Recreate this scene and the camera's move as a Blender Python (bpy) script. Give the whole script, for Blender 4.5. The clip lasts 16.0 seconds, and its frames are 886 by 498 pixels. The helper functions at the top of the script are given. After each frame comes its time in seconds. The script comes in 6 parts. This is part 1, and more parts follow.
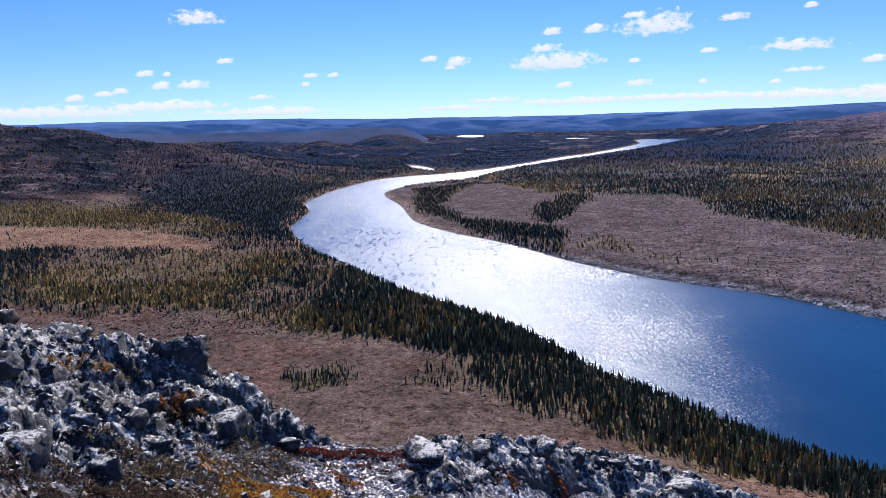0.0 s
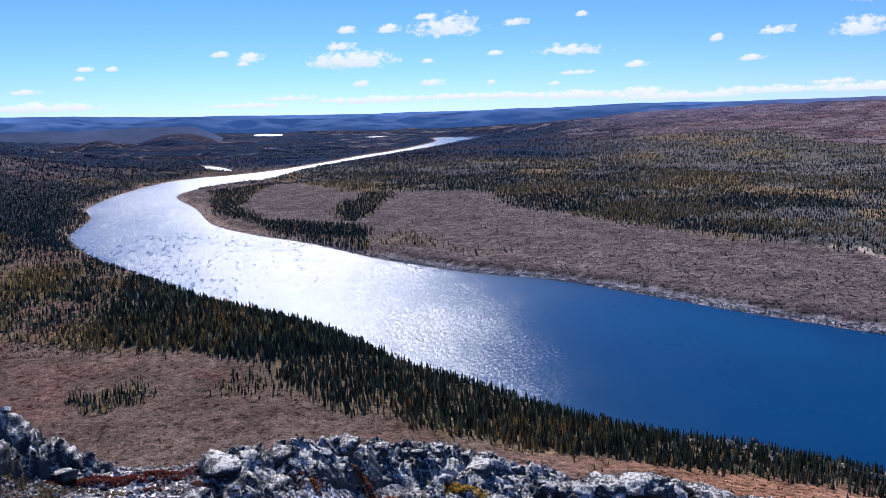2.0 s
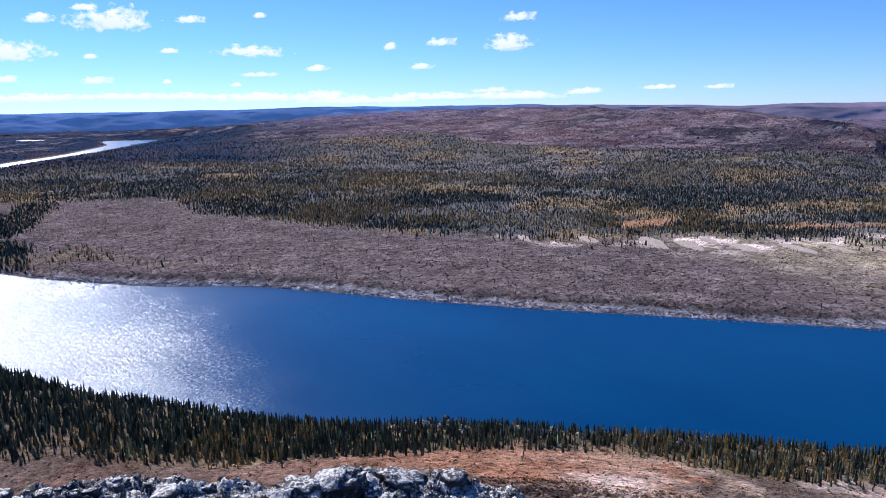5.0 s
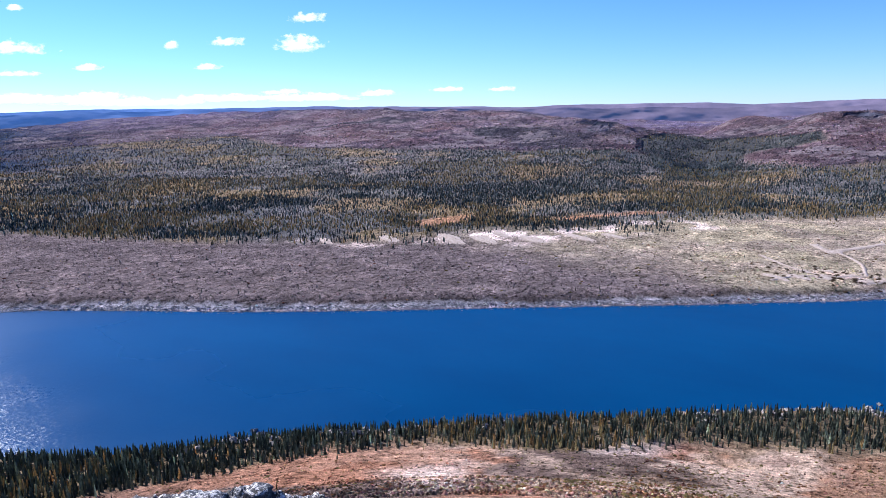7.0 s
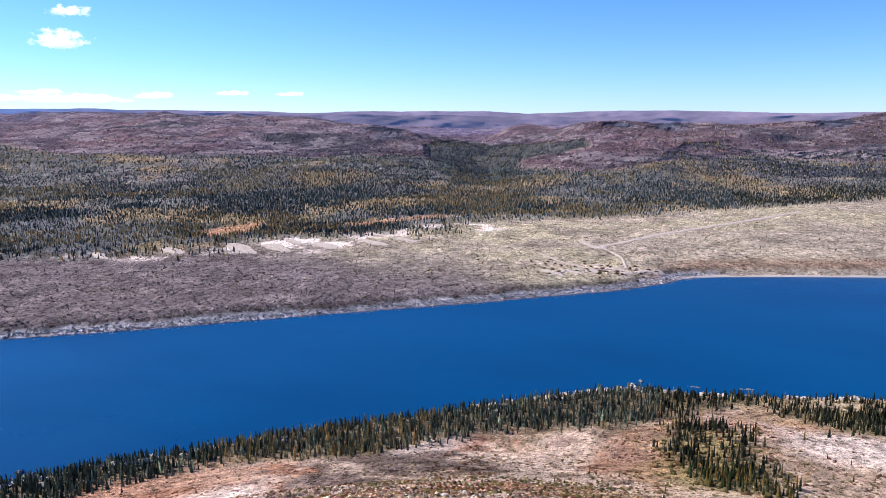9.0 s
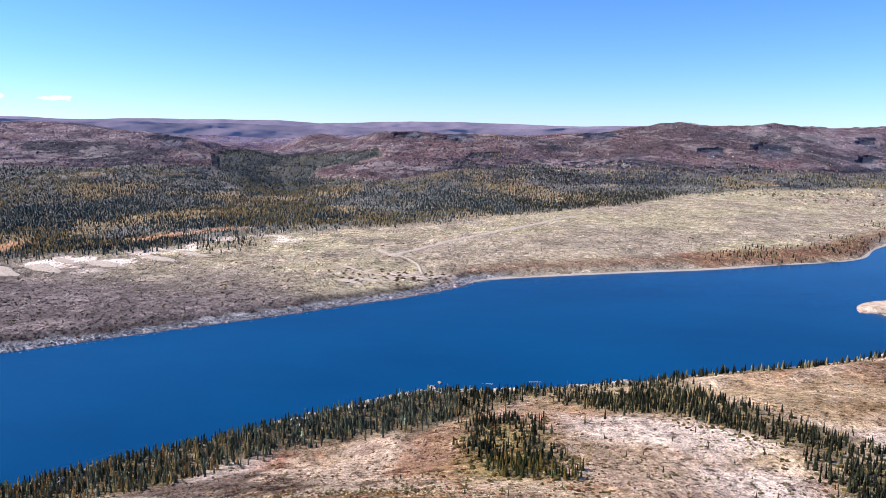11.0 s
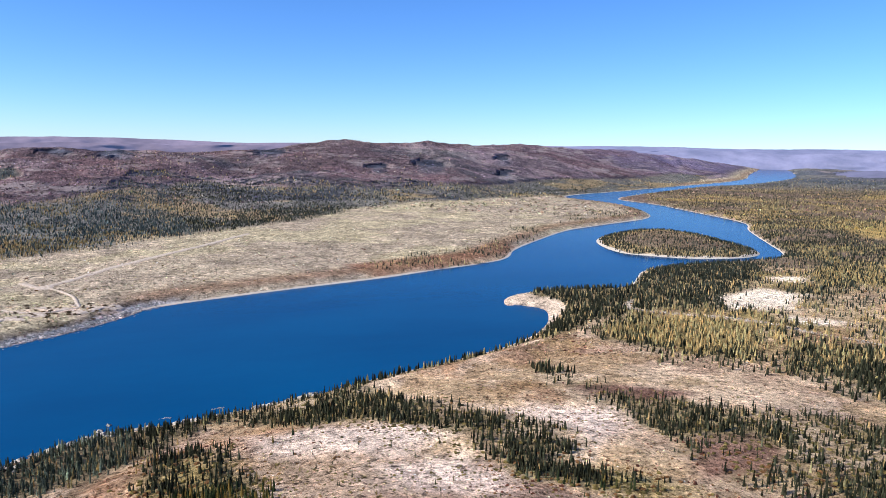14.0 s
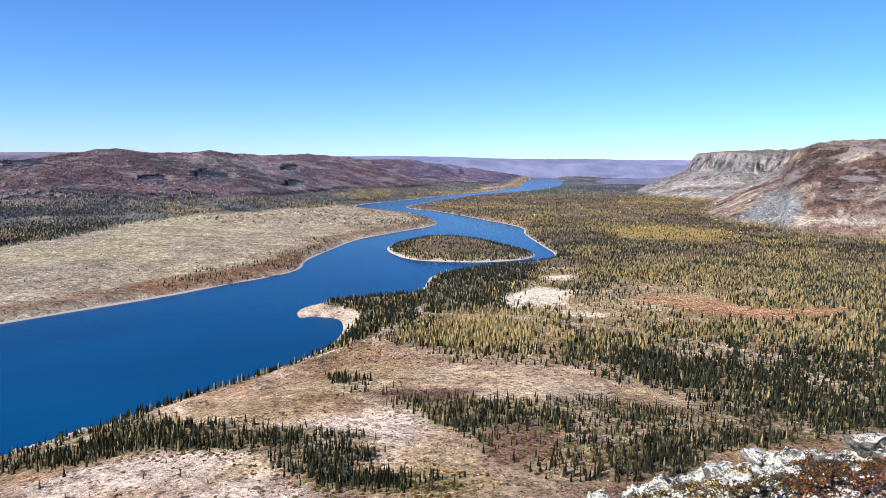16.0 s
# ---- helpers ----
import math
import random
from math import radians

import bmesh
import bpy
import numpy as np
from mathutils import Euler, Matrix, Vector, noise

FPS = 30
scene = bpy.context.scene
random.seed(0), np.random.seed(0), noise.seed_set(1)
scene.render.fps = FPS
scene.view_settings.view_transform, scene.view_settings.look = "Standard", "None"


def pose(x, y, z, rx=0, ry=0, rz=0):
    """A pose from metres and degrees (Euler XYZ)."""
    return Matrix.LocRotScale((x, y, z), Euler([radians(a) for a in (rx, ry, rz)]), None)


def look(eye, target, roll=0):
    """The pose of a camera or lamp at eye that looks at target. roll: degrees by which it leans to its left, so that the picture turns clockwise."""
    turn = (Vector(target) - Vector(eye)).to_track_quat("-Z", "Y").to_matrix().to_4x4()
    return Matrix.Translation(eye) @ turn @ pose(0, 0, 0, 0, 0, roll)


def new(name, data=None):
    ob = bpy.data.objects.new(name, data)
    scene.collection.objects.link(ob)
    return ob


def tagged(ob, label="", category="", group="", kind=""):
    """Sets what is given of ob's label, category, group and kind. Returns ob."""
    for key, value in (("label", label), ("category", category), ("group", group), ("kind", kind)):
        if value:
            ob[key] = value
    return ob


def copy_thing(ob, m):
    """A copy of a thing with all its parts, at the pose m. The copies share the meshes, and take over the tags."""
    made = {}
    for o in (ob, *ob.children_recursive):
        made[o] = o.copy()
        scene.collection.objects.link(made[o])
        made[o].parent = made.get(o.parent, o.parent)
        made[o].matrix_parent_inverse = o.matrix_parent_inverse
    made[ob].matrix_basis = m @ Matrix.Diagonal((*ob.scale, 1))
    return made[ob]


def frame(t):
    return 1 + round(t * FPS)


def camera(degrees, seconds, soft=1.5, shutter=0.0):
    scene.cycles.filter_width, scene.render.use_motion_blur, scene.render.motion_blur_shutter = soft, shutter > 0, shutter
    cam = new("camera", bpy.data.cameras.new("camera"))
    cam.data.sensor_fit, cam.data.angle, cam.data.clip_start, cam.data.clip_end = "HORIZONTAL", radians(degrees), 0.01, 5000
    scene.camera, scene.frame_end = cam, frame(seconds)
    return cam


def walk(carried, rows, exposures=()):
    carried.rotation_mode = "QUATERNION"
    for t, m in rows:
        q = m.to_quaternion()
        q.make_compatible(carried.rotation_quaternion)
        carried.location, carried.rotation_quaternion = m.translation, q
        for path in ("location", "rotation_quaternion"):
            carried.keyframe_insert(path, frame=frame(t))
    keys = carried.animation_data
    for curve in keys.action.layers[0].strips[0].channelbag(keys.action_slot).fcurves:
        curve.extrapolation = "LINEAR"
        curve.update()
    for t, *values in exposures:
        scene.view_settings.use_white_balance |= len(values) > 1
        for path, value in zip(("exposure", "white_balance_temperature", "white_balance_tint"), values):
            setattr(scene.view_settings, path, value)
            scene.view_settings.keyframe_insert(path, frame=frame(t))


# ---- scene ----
cam = camera(63.11, 16.0, soft=0.8)
EYE = 90.0        # height of the eye over the river, metres
SWING = 0.32      # the camera swings round the holder's body at arm's length
# seconds, yaw (to the left), pitch, lean
TURNS = [
    (0.0, 0.01, -10.13, -1.54),
    (0.5, -3.6, -10.32, -1.68),
    (1.0, -7.5, -10.55, -1.61),
    (1.5, -11.55, -10.66, -1.53),
    (2.0, -15.63, -10.64, -1.42),
    (2.5, -19.72, -10.55, -1.32),
    (3.0, -23.77, -10.48, -1.25),
    (3.5, -27.83, -10.49, -1.15),
    (4.0, -31.9, -10.57, -0.97),
    (4.2, -33.53, -10.62, -0.87),
    (6.3, -50.32, -11.0, -0.87),
    (6.5, -51.9, -10.97, -0.91),
    (7.0, -55.86, -10.91, -0.92),
    (7.5, -59.9, -10.86, -0.88),
    (8.0, -64.02, -10.79, -0.68),
    (8.5, -68.2, -10.68, -0.42),
    (9.0, -72.37, -10.57, -0.04),
    (9.2, -74.06, -10.54, -0.0),
    (11.5, -92.74, -9.39, 0.98),
    (12.0, -97.09, -9.08, 1.1),
    (12.5, -101.54, -8.79, 1.06),
    (13.0, -105.9, -8.55, 1.07),
    (13.5, -110.13, -8.3, 1.02),
    (14.0, -114.12, -8.04, 0.99),
    (14.5, -118.25, -7.75, 1.0),
    (15.0, -122.39, -7.45, 1.04),
    (15.5, -126.56, -7.2, 1.02),
    (16.0, -130.66, -6.99, 0.95),
]


def held(yaw, pitch, lean):
    a, p = radians(yaw), radians(pitch)
    eye = Vector((-SWING * math.sin(a), SWING * math.cos(a), EYE))
    way = Vector((-math.sin(a) * math.cos(p), math.cos(a) * math.cos(p), math.sin(p)))
    return look(eye, eye + way, lean)


# the film's own exposure opens as it turns away from the sun
# and its white balance warms a little
EXPOSURES = [(0.0, 0.12, 6150, 16), (4.0, 0.18, 6000, 16), (7.0, 0.64, 5900, 16), (9.0, 0.72, 6200, 14), (12.5, 0.78, 6500, 8), (16.0, 0.62, 6500, 6)]
walk(cam, [(t, held(*turn)) for t, *turn in TURNS], EXPOSURES)

# ---- daylight ----
SUN_AZ, SUN_UP = 5.0, 34.0    # degrees clockwise from +y, degrees over the horizon
world = bpy.data.worlds.new("sky")
scene.world = world
world.use_nodes = True
wt = world.node_tree
for n in list(wt.nodes):
    wt.nodes.remove(n)
w_sky = wt.nodes.new("ShaderNodeTexSky")
w_sky.sky_type, w_sky.sun_disc = "NISHITA", False
w_sky.sun_elevation, w_sky.sun_rotation = radians(SUN_UP), radians(SUN_AZ)
w_sky.air_density, w_sky.dust_density, w_sky.ozone_density = 0.8, 0.0, 4.0
w_bg, w_out = wt.nodes.new("ShaderNodeBackground"), wt.nodes.new("ShaderNodeOutputWorld")
w_bg.inputs["Strength"].default_value = 0.09
w_tint = wt.nodes.new("ShaderNodeMix")
w_tint.data_type, w_tint.blend_type = "RGBA", "MULTIPLY"
w_tint.inputs[0].default_value, w_tint.inputs[7].default_value = 1.0, (0.735, 0.922, 1.31, 1)
wt.links.new(w_sky.outputs[0], w_tint.inputs[6])
w_sat = wt.nodes.new("ShaderNodeHueSaturation")
w_sat.inputs["Saturation"].default_value = 1.06
wt.links.new(w_tint.outputs[2], w_sat.inputs["Color"])
wt.links.new(w_sat.outputs[0], w_bg.inputs["Color"])
wt.links.new(w_bg.outputs[0], w_out.inputs["Surface"])

sun = new("sun", bpy.data.lights.new("sun", "SUN"))
sun.data.energy, sun.data.angle, sun.data.color = 5.0, radians(0.53), (1.0, 0.95, 0.87)
sa, se = radians(SUN_AZ), radians(SUN_UP)
sun.matrix_world = look((60 * math.sin(sa), 60 * math.cos(sa), EYE + 60),
                        (60 * math.sin(sa) - math.sin(sa) * math.cos(se), 60 * math.cos(sa) - math.cos(sa) * math.cos(se), EYE + 60 - math.sin(se)))

# ---- the lie of the land: plain numpy functions of x and y ----
def lattice(ix, iy, seed):
    h = np.sin(ix * 127.1 + iy * 311.7 + seed * 74.7) * 43758.5453
    return h - np.floor(h)


def vnoise(x, y, seed=0):
    ix, iy = np.floor(x), np.floor(y)
    u, v = x - ix, y - iy
    u, v = u * u * u * (u * (u * 6 - 15) + 10), v * v * v * (v * (v * 6 - 15) + 10)
    a, b = lattice(ix, iy, seed), lattice(ix + 1, iy, seed)
    c, d = lattice(ix, iy + 1, seed), lattice(ix + 1, iy + 1, seed)
    return a + (b - a) * u + (c - a) * v + (a - b - c + d) * u * v


def fbm(x, y, size, octaves=4, seed=0, gain=0.5):
    """Noise about 0, within -1 to 1; size: its widest swells in metres."""
    total, amp, norm = 0.0, 1.0, 0.0
    for k in range(octaves):
        c, s = math.cos(0.9 * k + seed), math.sin(0.9 * k + seed)
        total = total + amp * (2 * vnoise((c * x - s * y) / size, (s * x + c * y) / size, seed + k) - 1)
        norm += amp
        amp, size = amp * gain, size * 0.47
    return total / norm


def ridges(x, y, size, octaves=4, seed=0):
    total, amp, norm = 0.0, 1.0, 0.0
    for k in range(octaves):
        c, s = math.cos(1.3 * k + seed), math.sin(1.3 * k + seed)
        total = total + amp * (1 - 2 * np.abs(2 * vnoise((c * x - s * y) / size, (s * x + c * y) / size, seed + k) - 1))
        norm += amp
        amp, size = amp * 0.5, size * 0.45
    return total / norm


def smooth(a, b, v):
    t = np.clip((v - a) / (b - a), 0, 1)
    return t * t * (3 - 2 * t)


def spline(points, steps=4, closed=False):
    p = np.array(points, float)
    p = np.vstack([p[-1], p, p[:2]]) if closed else np.vstack([2 * p[0] - p[1], p, 2 * p[-1] - p[-2]])
    out = []
    for a, b, c, d in zip(p, p[1:], p[2:], p[3:]):
        for t in np.arange(steps) / steps:
            out.append(0.5 * (2 * b + (c - a) * t + (2 * a - 5 * b + 4 * c - d) * t * t + (3 * b - a - 3 * c + d) * t ** 3))
    return np.array(out if closed else out + [p[-2]])


NEAR_UP = [(905, 2640), (735, 2690), (640, 2330), (508, 2040), (378, 1799), (258, 1617), (184, 1478), (82, 1313), (5, 1230), (-62, 1190),
           (-106, 1126), (-141, 995), (-154, 888), (-155, 815), (-137, 745), (-136, 680), (-133, 625), (-113, 561), (-91, 508)]
NEAR_HOME = [(-69, 469), (-42, 417), (-18, 373), (6, 340), (26, 312), (38, 288), (50, 258), (66, 228), (82, 202), (96, 178), (110, 163),
             (124, 152), (139, 136), (156, 116), (171, 98), (185, 78), (200, 60), (215, 43), (228, 24), (237, 8), (237, -10), (242, -38)]
NEAR_DOWN = [(252, -70), (261, -95), (276, -146), (291, -176), (305, -193), (322, -207), (342, -216), (356, -208), (358, -201), (375, -210),
             (386, -230), (383, -261), (377, -298), (392, -320), (410, -338), (430, -362), (438, -406), (438, -459), (440, -500), (460, -540)]
NEAR_LAST = [(520, -589), (615, -664), (689, -732), (817, -778), (971, -827), (1090, -842), (1207, -996), (1414, -1344), (1501, -1590),
             (1900, -2250), (2600, -3050), (3150, -3600)]
FAR_DOWN = [(3150, -3480), (2265, -2434), (1760, -1850), (1434, -1268), (1298, -1006), (1190, -800), (1100, -756), (975, -752), (867, -716),
            (775, -651), (723, -548), (679, -459), (620, -387), (560, -322), (520, -292), (500, -262), (482, -210), (464, -164), (442, -84), (420, -18)]
FAR_HOME = [(400, 0), (377, 22), (358, 49), (330, 86), (300, 131), (270, 174), (248, 205), (214, 258), (186, 308), (160, 350), (127, 381),
            (104, 411), (78, 453), (48, 517), (8, 578), (-25, 651), (-44, 773), (-72, 900), (-62, 973), (-17, 1047), (42, 1098)]
FAR_UP = [(121, 1297), (265, 1544), (460, 1846), (694, 2229), (870, 2400)]
ISLAND = [(580, -425), (520, -403), (488, -417), (462, -448), (456, -495), (480, -531), (540, -553), (613, -567), (645, -530), (620, -465)]
NEAR_BANK = spline(NEAR_UP + NEAR_HOME + NEAR_DOWN + NEAR_LAST)
FAR_BANK = spline(FAR_DOWN + FAR_HOME + FAR_UP)
RIVER = np.vstack([NEAR_BANK, FAR_BANK])
ISLE = spline(ISLAND, closed=True)
# lakes beyond: centre, half lengths, turn in degrees
LAKES = [(165, 3950, 72, 300, 0), (562, 2990, 45, 105, 0), (-1230, 3960, 25, 260, -17), (-38, 1395, 15, 95, -14)]


def edge_distance(x, y, ring, closed=True):
    """Distance to a polyline and, for a closed one, whether each point is inside."""
    best, inside = np.full(x.shape, 1e12), np.zeros(x.shape, bool)
    pts = np.vstack([ring, ring[:1]]) if closed else np.asarray(ring)
    order = np.argsort(y, kind="stable")
    sx, sy, odd = x[order], y[order], np.zeros(x.shape, bool)
    for (x0, y0), (x1, y1) in zip(pts, pts[1:]):
        dx, dy = x1 - x0, y1 - y0
        t = np.clip(((x - x0) * dx + (y - y0) * dy) / (dx * dx + dy * dy + 1e-9), 0, 1)
        np.minimum(best, (x - x0 - t * dx) ** 2 + (y - y0 - t * dy) ** 2, out=best)
        if closed and y0 != y1:
            lo, hi = np.searchsorted(sy, (min(y0, y1), max(y0, y1)))
            odd[lo:hi] ^= sx[lo:hi] < x0 + (sy[lo:hi] - y0) / (y1 - y0) * dx
    inside[order] = odd
    return np.sqrt(best), inside


def inside_only(x, y, ring):
    pts = np.vstack([ring, ring[:1]])
    order = np.argsort(y, kind="stable")
    sx, sy, odd, out = x[order], y[order], np.zeros(x.shape, bool), np.zeros(x.shape, bool)
    for (x0, y0), (x1, y1) in zip(pts, pts[1:]):
        if y0 != y1:
            lo, hi = np.searchsorted(sy, (min(y0, y1), max(y0, y1)))
            odd[lo:hi] ^= sx[lo:hi] < x0 + (sy[lo:hi] - y0) / (y1 - y0) * (x1 - x0)
    out[order] = odd
    return out


def shore(x, y):
    """Metres from the water's edge: above 0 on land, below 0 in water."""
    d, wet = edge_distance(x, y, RIVER)
    s = np.where(wet, -d, d)
    d, dry = edge_distance(x, y, ISLE)
    s = np.maximum(s, np.where(dry, d, -d))
    for cx, cy, a, b, turn in LAKES:
        c, q = math.cos(radians(turn)), math.sin(radians(turn))
        u, v = c * (x - cx) - q * (y - cy), q * (x - cx) + c * (y - cy)
        s = np.minimum(s, (np.hypot(u / a, v / b) - 1) * math.sqrt(a * b))
    return s


# the tableland's rim: bearing and distance; a bluff with cliffs far off and a rounder one before it
RIM = [(149.2, 2180), (150.2, 2030), (152.6, 1960), (154.5, 1985), (155.7, 1940), (156.2, 1650), (156.4, 1350), (157.6, 1240), (160, 1190), (165, 1150), (172, 1150),
       (180, 1300), (190, 2600), (160, 3500), (150, 3100)]
RIM_RING = np.array([(r * math.sin(radians(a)), r * math.cos(radians(a))) for a, r in RIM])


def mesa(x, y):
    """The tableland's height: cliffs over fans of scree, and a level top."""
    out = np.zeros_like(x)
    near = (np.hypot(x, y) > 700) & (np.degrees(np.arctan2(x, y)) % 360 > 128) & (np.degrees(np.arctan2(x, y)) % 360 < 205)
    px, py = x[near], y[near]
    a = np.degrees(np.arctan2(px, py)) % 360
    d, inside = edge_distance(px, py, RIM_RING)
    d = np.where(inside, d, -d) + 20 * ridges(px, py, 150, 4, 31) + 9 * fbm(px, py, 45, 4, 39) - 8
    second = smooth(155.4, 156.6, a + 0.0004 * (1700 - np.hypot(px, py)))
    top = 122 + 8 * smooth(149.5, 155.5, a) - 2 * smooth(156, 162, a) + 3 * fbm(px, py, 400, 3, 33) + 0.010 * np.clip(d, 0, 900)
    foot = 0.60 + 0.30 * second
    wall = foot + (1 - foot) * smooth(-4, 38 + 10 * second, d + 9 * fbm(px, py, 40, 4, 36)) + 0.05 * fbm(px, py, 30, 3, 35) * smooth(-10, 0, d)
    scree = (top * foot + (d + 2) * (0.46 + 0.10 * second)) * (1 + 0.05 * fbm(px, py, 40, 3, 38))
    out[near] = np.where(d > -2, top * wall, np.maximum(0, scree + 4 * np.exp(-np.maximum(scree, 0) / 12)))
    return out


# by the compass, degrees clockwise from +y
AZ = (-180, -60, -31, -27, -23.5, -20, -16, -10, -4, 3, 10, 20, 30, 40, 52, 62, 69, 76, 79, 83, 90, 99, 105, 115, 127, 138, 147, 180)
FAR_EL = (.4, .5, .5, .5, .5, .5, .45, .4, .3, .2, .13, .25, .4, .42, .40, .2, .25, .3, .1, .25, .3, .08, .2, .2, .35, .3, .3, .4)
HILL_EL = (.5, .5, .4, 0, -.7, -1.3, -2.0, -2.9, -3.3, -2.6, -2.0, -1.2, -.5, .1, .05, -.6, -1.5, -3.3, -2.6, -1.0, -.6, -.9, .15, .12, .15, -1.1, -1.2, .5)
HILL_R = (1500, 1500, 1500, 1450, 1400, 1350, 1300, 1300, 1400, 2000, 2500, 2800, 3000, 2800, 2200, 1900, 1500, 1250, 1300, 1400, 1500, 1700, 1900, 2100, 2900, 3700, 4000, 1500)
HILL_R0 = (700, 700, 700, 750, 800, 850, 900, 950, 1100, 1400, 1400, 1200, 900, 800, 700, 650, 600, 600, 620, 680, 720, 800, 880, 1050, 1700, 2600, 2500, 700)
# single hills: bearing, distance, angle of the top, half widths in degrees and metres
HILLS = [(-15.5, 2000, -1.2, 2.2, 200), (-4.0, 2900, -1.0, 2.0, 250), (-9.3, 2300, -1.35, 1.2, 120), (37, 3000, -.1, 6, 400), (60, 2500, -.1, 5, 300), (79, 2300, -.75, 2.4, 150),
         (85, 2100, -.5, 3.5, 200), (93, 1500, -.85, 3.0, 170), (99.5, 1750, -.5, 3.0, 200), (88, 1150, -2.9, 4.0, 160), (106, 1700, -.9, 3.0, 190),
         (113, 1900, -.75, 2.6, 170), (119, 2300, -.5, 3.0, 240), (126, 3000, -.2, 3.5, 300)]
# how far the ground lies below the eye on the way out from the summit
DOWN_R = (0, 10, 14, 50, 100, 130, 165, 200, 260, 340)
DOWN = (1.6, 5.5, 8.5, 29.0, 54.5, 70.0, 81.0, 85.5, 88.5, 90.0)
# the rocky brow round the summit: its distance and the angle down to it
BROW_AZ = (-180, -60, -34, -31, -27, -22, -19, -15, -10, -5, 0, 5, 10, 15, 20, 27, 33, 40, 46, 52, 60, 100, 140, 146, 152, 158, 166, 180)
BROW_R = (5, 5, 5.5, 5.6, 5.6, 5.5, 5.4, 5.2, 5.0, 4.9, 5.0, 5.4, 6.2, 6.6, 6.6, 6.8, 7.2, 7.2, 7, 6, 5, 5, 5, 5, 5, 5, 5, 5)
BROW_EL = (15, 13, 12.4, 12.9, 15.0, 16.8, 18.0, 20.9, 22.8, 23.6, 23.6, 24.2, 24.8, 25.6, 26.6, 27.6, 27.2, 27.8, 29, 33, 38, 36, 25.2, 23.4, 20.8, 19.2, 16.8, 15)


def brow(az):
    r = np.interp(az, BROW_AZ, BROW_R)
    return r, r * np.tan(np.radians(np.interp(az, BROW_AZ, BROW_EL)))


def height(x, y, s=None):
    """The ground's height over the river; s: shore(x, y) where it is known."""
    r, az = np.hypot(x, y), np.degrees(np.arctan2(x, y))
    s = shore(x, y) if s is None else s
    far_side = smooth(-30, 30, x - 150 + 0.02 * y)
    # valley floor and banks
    z = 0.4 + 3.6 * smooth(0, 16, s) + 3.0 * smooth(20, 260, s) + (0.3 + 1.2 * smooth(10, 80, s)) * fbm(x, y, 90, 4, 3)
    # hills behind the valley
    e1, r1, r0 = (np.interp(az, AZ, v) for v in (HILL_EL, HILL_R, HILL_R0))
    wob = 1 + 0.10 * fbm(x, y, 700, 3, 11)
    rise = np.clip((r * wob - r0) / (r1 - r0), 0, 1)
    top1 = EYE + r1 * np.tan(np.radians(e1))
    rough = smooth(0.15, 0.8, rise)
    h1 = top1 * (0.45 * rise + 0.55 * rise * rise * (3 - 2 * rise))
    h1 = np.where(r * wob > r1, top1 * (1 - 0.55 * smooth(100, 900, r - r1)), h1)
    z = np.maximum(z, 6) * 0 + z + np.maximum(h1 - 5, 0)
    z = z + rough * (15 * ridges(x, y, 420, 5, 5) - 9 + 6 * fbm(x, y, 120, 4, 8) + 6.5 * ridges(x, y, 85, 4, 9)) * smooth(0, 300, s) * smooth(-0.2, 0.25, rise)
    z = np.maximum(z, 1.6 * smooth(0, 12, s))
    for a, q, el, wa, wr in HILLS:
        k = np.clip(1 - ((az - a) / (1.7 * wa)) ** 2 - ((r - q) / (1.7 * wr)) ** 2 * np.where(r < q, 1, 0.6), 0, 1)
        k = k * k * (1.5 - 0.5 * k) * (1 + 0.12 * ridges(x, y, 260, 3, 37) * (1 - k))
        z = np.maximum(z, z + (EYE + q * math.tan(radians(el)) - z) * k)
    # the tableland with cliffs downstream
    z = np.maximum(z, mesa(x, y))
    # the summit
    drop = np.interp(r, DOWN_R, DOWN) + 1.6 * smooth(60, 140, r) * fbm(x, y, 60, 4, 17) * (1 - smooth(180, 300, r))
    apron = 9 * smooth(75, 110, az) * smooth(110, 190, r) * (1 - smooth(190, 430, r)) * smooth(0, 60, s)
    hill = EYE - drop + apron
    blend = smooth(-6, 6, hill - z)
    z = z * (1 - blend) + np.maximum(hill, z) * blend
    # under water
    bank = 0.32 * s * (1 + 0.5 * fbm(x, y, 30, 2, 4))
    wide = smooth(900, 1400, r)
    dry = np.maximum(s, 0)
    z = np.where(s < 0, np.maximum(bank, -4), np.minimum(z, (bank + 0.02 * dry ** 2) * (1 - wide) + (0.13 * dry + 0.0005 * dry ** 2) * wide))
    # the brow of bare rock about the camera
    rb, db = brow(az)
    flat = 1.55 + (db - 1.55) * smooth(1.0, 0.62 * rb, r)
    near = EYE - np.where(r < rb, flat, db + (r - rb) * 1.15)
    z = np.where(r < rb + 6, np.where(r < rb, near, np.maximum(near, np.minimum(z, near + 0.5))), z)
    top = (r > 1.0) & (r < rb + 1.5)
    z[top] += crags(x[top], y[top]) * smooth(1.2, 2.5, r[top])
    return z


def on_ground(x, y):
    x, y = np.atleast_1d(np.asarray(x, float)), np.atleast_1d(np.asarray(y, float))
    return height(x, y)

